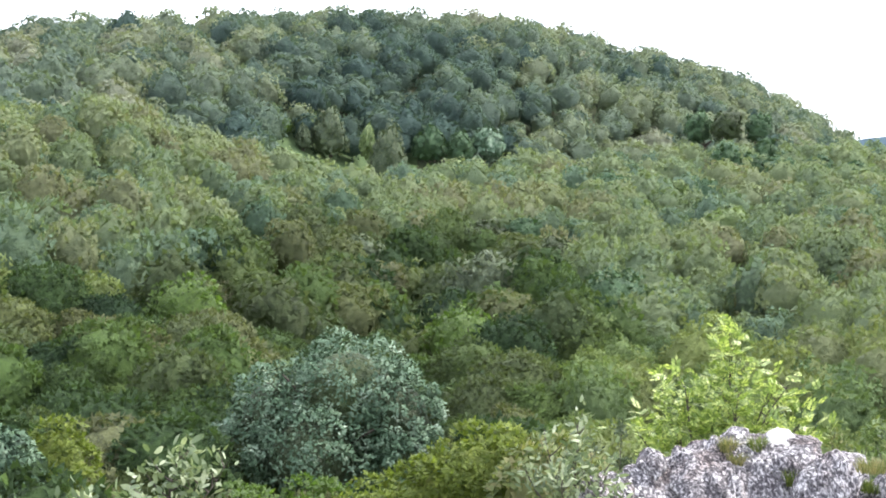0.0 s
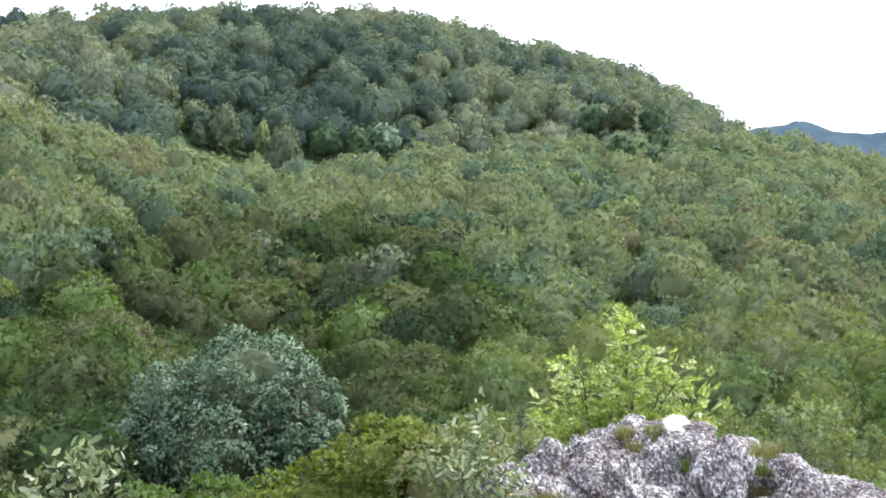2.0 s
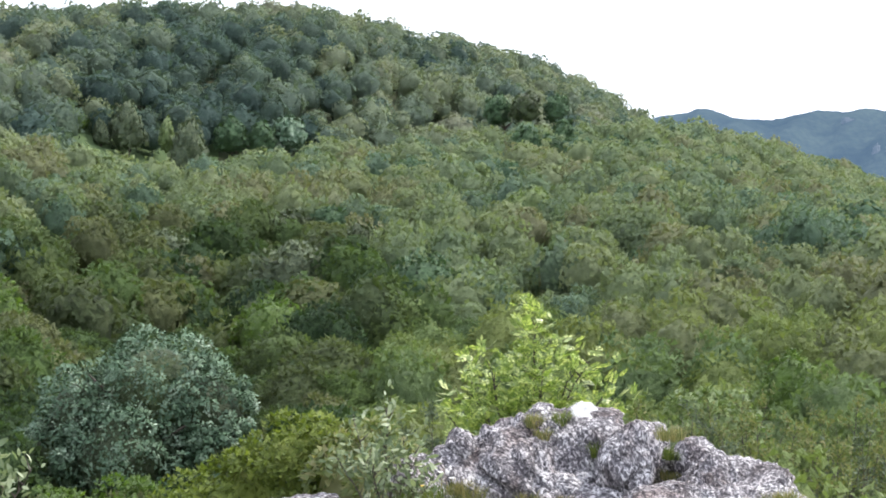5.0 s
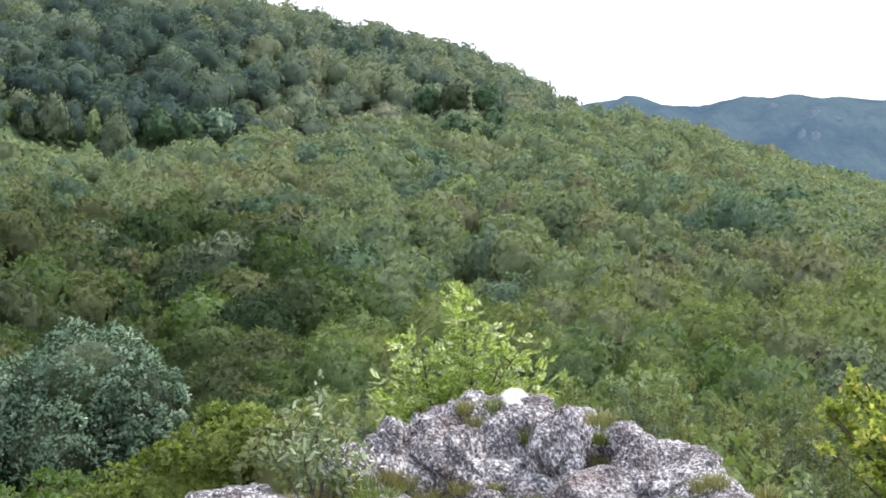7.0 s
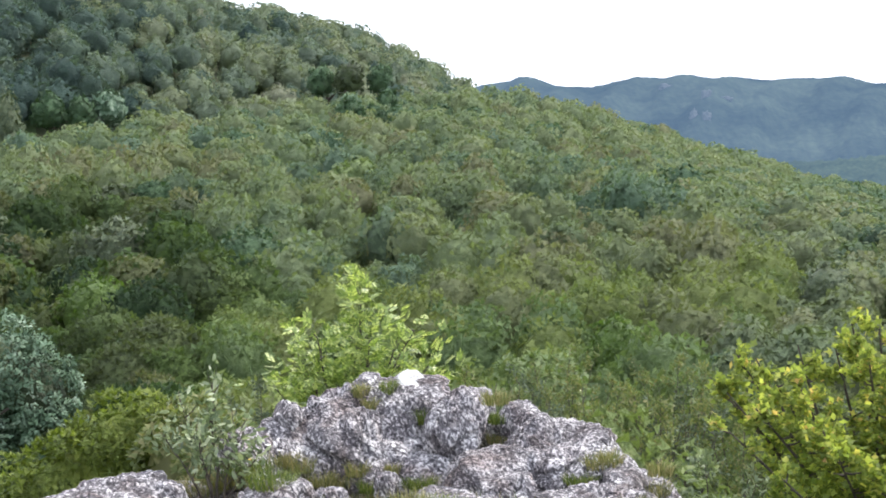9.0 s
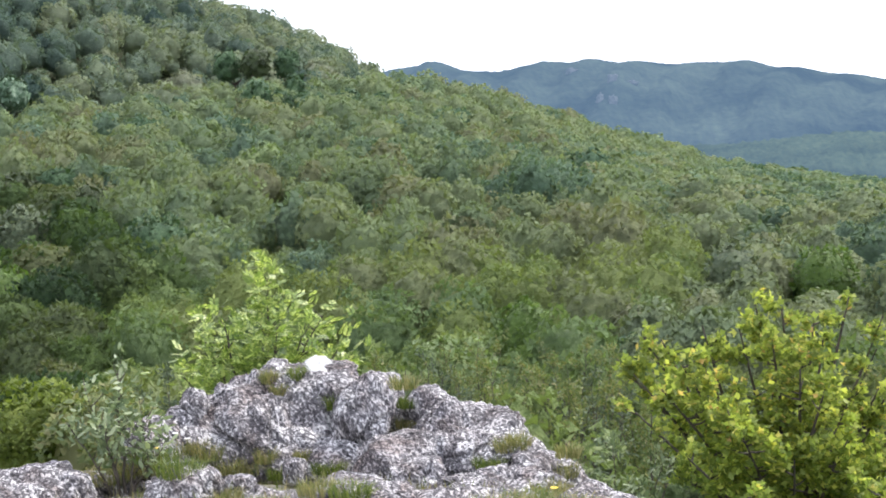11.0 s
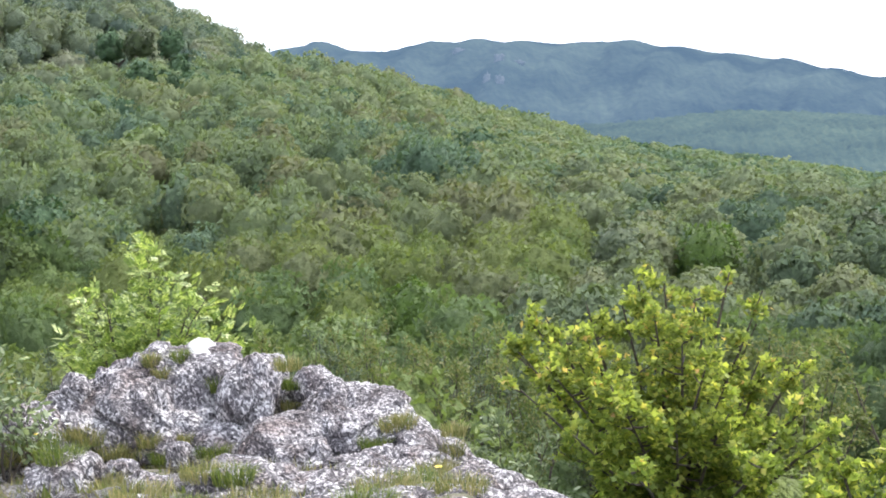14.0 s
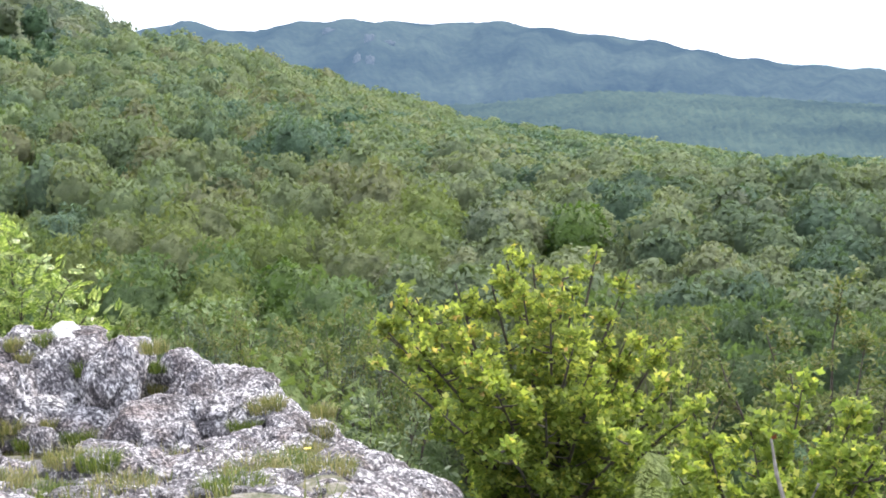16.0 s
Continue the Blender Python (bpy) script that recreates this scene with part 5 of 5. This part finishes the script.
leafy("grey_willow_shrub", foot, "slender shrub with small grey-green leaves and dark stems", "shrub", st, mat_willow, OVAL, 0.055, 9, 32, stem_r=0.011, upright=1.1, flat_leaf=0.2)
foot, st = stems_to(23.5, 6.6, [(22.7, -9.3, 6.6, 0.3, 16), (20.8, -9.8, 6.6, 0.22, 9), (24.2, -10.9, 6.5, 0.3, 12), (25.6, -11.6, 6.5, 0.3, 12), (22.0, -10.6, 6.6, 0.3, 12), (20.5, -11.6, 6.6, 0.25, 8)])
leafy("whitebeam_shrub", foot, "sparse shrub with pale silvery-green leaves", "shrub", st, mat_willow, OVAL, 0.055, 10, 33, stem_r=0.011, upright=0.9, flat_leaf=0.3)
MAPLE_TOPS = [(-13.9, -7.35, 10.0, 0.55, 20), (-18.0, -7.1, 10.1, 0.42, 14), (-11.0, -8.5, 9.9, 0.55, 18), (-9.6, -9.9, 9.8, 0.5, 16), (-16.0, -7.6, 9.9, 0.6, 22), (-15.0, -8.6, 9.6, 0.7, 26), (-18.9, -8.9, 9.9, 0.55, 16),
              (-12.5, -9.6, 9.4, 0.7, 26), (-17.0, -10.2, 9.3, 0.7, 26), (-10.8, -11.2, 9.2, 0.6, 20), (-14.5, -11.0, 9.0, 0.8, 30), (-20.0, -10.3, 9.7, 0.6, 20), (-18.8, -12.0, 9.2, 0.7, 24), (-12.4, -12.8, 9.0, 0.7, 24), (-16.3, -13.0, 8.9, 0.8, 28), (-21.0, -12.4, 9.3, 0.6, 18), (-13.4, -8.3, 9.8, 0.6, 22), (-17.3, -8.7, 9.7, 0.6, 22), (-19.6, -10.6, 9.6, 0.5, 18), (-10.3, -9.0, 9.9, 0.5, 18), (-11.7, -8.6, 9.8, 0.6, 20), (-12.9, -8.2, 9.8, 0.6, 20), (-14.6, -7.8, 9.8, 0.5, 18), (-17.0, -8.0, 9.8, 0.5, 18), (-19.3, -9.4, 9.7, 0.5, 18), (-20.2, -10.3, 9.6, 0.5, 16), (-16.6, -9.2, 9.5, 0.7, 22), (-20.7, -11.4, 9.5, 0.5, 18), (-18.9, -7.7, 9.9, 0.35, 12), (-10.2, -9.4, 9.8, 0.4, 14), (-13.0, -9.2, 9.6, 0.5, 18), (-21.6, -12.6, 9.2, 0.5, 18), (-15.6, -9.7, 9.4, 0.8, 28), (-11.6, -10.3, 9.4, 0.7, 24), (-13.6, -12.0, 9.0, 0.8, 26), (-17.9, -11.2, 9.2, 0.7, 26), (-14.3, -14.2, 8.7, 0.8, 26), (-19.4, -13.8, 8.9, 0.8, 26)]
foot, st = stems_to(-15.5, 10.6, MAPLE_TOPS)
leafy("field_maple_tree", foot, "field maple with lobed yellow-green leaves and reddish tips", "tree", st, mat_maple, PALM, 0.046, 50, 34, stem_r=0.018, upright=0.35, flat_leaf=0.3, low=(-0.35 - foot.z, mat_maple_green), tips=0.5, fork=(0.05, -0.2, 1.3))
foot, st = stems_to(-24.0, 9.0, [(-24.8, -10.6, 8.4, 0.5, 22), (-21.4, -11.5, 8.6, 0.5, 18), (-27.0, -11.6, 8.4, 0.6, 22), (-23.2, -12.3, 8.3, 0.6, 24), (-26.0, -13.2, 8.1, 0.6, 24), (-21.0, -13.5, 8.3, 0.5, 18), (-29.0, -11.5, 8.4, 0.6, 20), (-24.0, -14.2, 8.0, 0.6, 22)])
leafy("field_maple_bush", foot, "low field maple bush with fresh green lobed leaves", "bush", st, mat_maple_green, PALM, 0.048, 54, 35, stem_r=0.014, upright=0.5, flat_leaf=0.3)
foot, st = stems_to(-26.0, 17.0, [(-26.1, -7.4, 17, 1.3, 26), (-28.2, -7.1, 17.2, 1.4, 26), (-24.0, -8.6, 16.6, 1.2, 24), (-22.2, -9.0, 16.8, 1.0, 18), (-29.8, -7.6, 17, 1.2, 20), (-27.2, -9.4, 16.4, 1.4, 26), (-24.8, -10.3, 16.2, 1.3, 26)])
leafy("hazel_bush", foot, "tall olive-green hazel bush with thin branches", "bush", st, mat_twiggy, OVAL, 0.07, 44, 36, stem_r=0.014, upright=0.8)
foot, st = stems_to(-9.8, 9.4, [(-9.8, -11.3, 9.3, 0.36, 22), (-8.4, -11.9, 9.4, 0.34, 16), (-11.2, -11.8, 9.2, 0.4, 20), (-10.3, -12.8, 8.9, 0.4, 20), (-11.6, -13.6, 8.6, 0.4, 18), (-9.6, -13.9, 8.6, 0.3, 12)])
leafy("privet_shrub", foot, "grey-green small-leaved shrub at the edge of the slab", "shrub", st, mat_willow, OVAL, 0.05, 18, 37, stem_r=0.009, upright=0.9, flat_leaf=0.3)
for k, (a, e, r, w) in enumerate([(-2.6, -9.0, 20, 1.6), (-4.8, -9.1, 20, 1.7), (-6.7, -9.4, 19, 1.5), (-8.6, -9.6, 19, 1.6), (-1.0, -8.6, 22, 1.6), (-10.6, -9.2, 21, 1.7), (-12.8, -9.0, 22, 1.8), (-8.3, -8.2, 27, 2.0), (-4.3, -8.0, 28, 2.0), (6.6, -8.9, 19, 1.5), (-20.5, -9.3, 19, 1.7), (-19.0, -8.4, 25, 2.0), (-30.5, -9.5, 14, 1.6)]):
    foot, st = stems_to(a, r, [(a + d, e - g, r + 0.3 * d, w * 0.55, 16) for d, g in ((0, 0), (1.1, 0.5), (-1.1, 0.4), (0.5, 0.9), (-0.6, 0.8), (1.9, 1.1), (-1.8, 1.0))])
    leafy("thorn_shrub", foot, "olive and brownish upright shrub below the ledge", "shrub", st, mat_twiggy if k % 3 else mat_grey, OVAL, 0.065, 30, 700 + k, stem_r=0.010, upright=1.3, flat_leaf=0.2)
# a bare broken branch in the low maple
t = thing("dead_branch", place(-24.7, 7.95, EYE + 7.95 * tan(-15.6)), "bare grey broken branch with one withered red leaf", "branch")
part("stick", tri_mesh("stick", *tube([(0, 0, -0.25), (-0.01, 0, 0.0), (-0.05, 0.02, 0.16), (-0.08, 0.02, 0.34)], [0.013, 0.012, 0.010, 0.006], 7), mat_dead, flat=False), t)
part("side_stick", tri_mesh("side_stick", *tube([(0.08, 0, -0.2), (0.12, 0, 0.0), (0.17, 0, 0.1)], [0.012, 0.011, 0.009], 6), mat_dead, flat=False), t)
part("withered_leaf", tri_mesh("withered_leaf", *leaves(PALM, np.array([[-0.08, 0.0, 0.34]]), np.array([[0.3, -0.4, 0.8]]), np.array([[0.2, -1.0, 0.3]]), np.array([0.04])), mat_red), t)


def flower(where, mat, label, size=0.02):
    t = thing("flower", where, label, "flower", "small flowers")
    part("stalk", tri_mesh("stalk", *tube([(0, 0, -0.12), (0.01, 0, -0.05), (0, 0, 0)], [0.002, 0.002, 0.002], 4), mat_grass), t)
    a = np.arange(6) * math.pi / 3
    d = np.stack([np.cos(a), np.sin(a), 0 * a + 0.3], -1)
    part("petals", tri_mesh("petals", *leaves(OVAL, np.zeros((6, 3)), d, np.tile(np.array([[0, -0.3, 1.0]]), (6, 1)), np.full(6, size)), mat), t)


for a, e, m_f, c in ((8.2, -12.4, mat_yellow_petal, "small yellow flower in the turf"), (6.4, -12.0, mat_petal, "small white flower in the turf"), (6.0, -12.2, mat_petal, "small white flower in the turf"), (7.1, -12.5, mat_yellow_petal, "small yellow flower in the turf"), (-7.4, -14.5, mat_yellow_petal, "small yellow flower in the turf")):
    flower(on_rock(a, e) + Vector((0, -0.02, 0.1)), m_f, c)
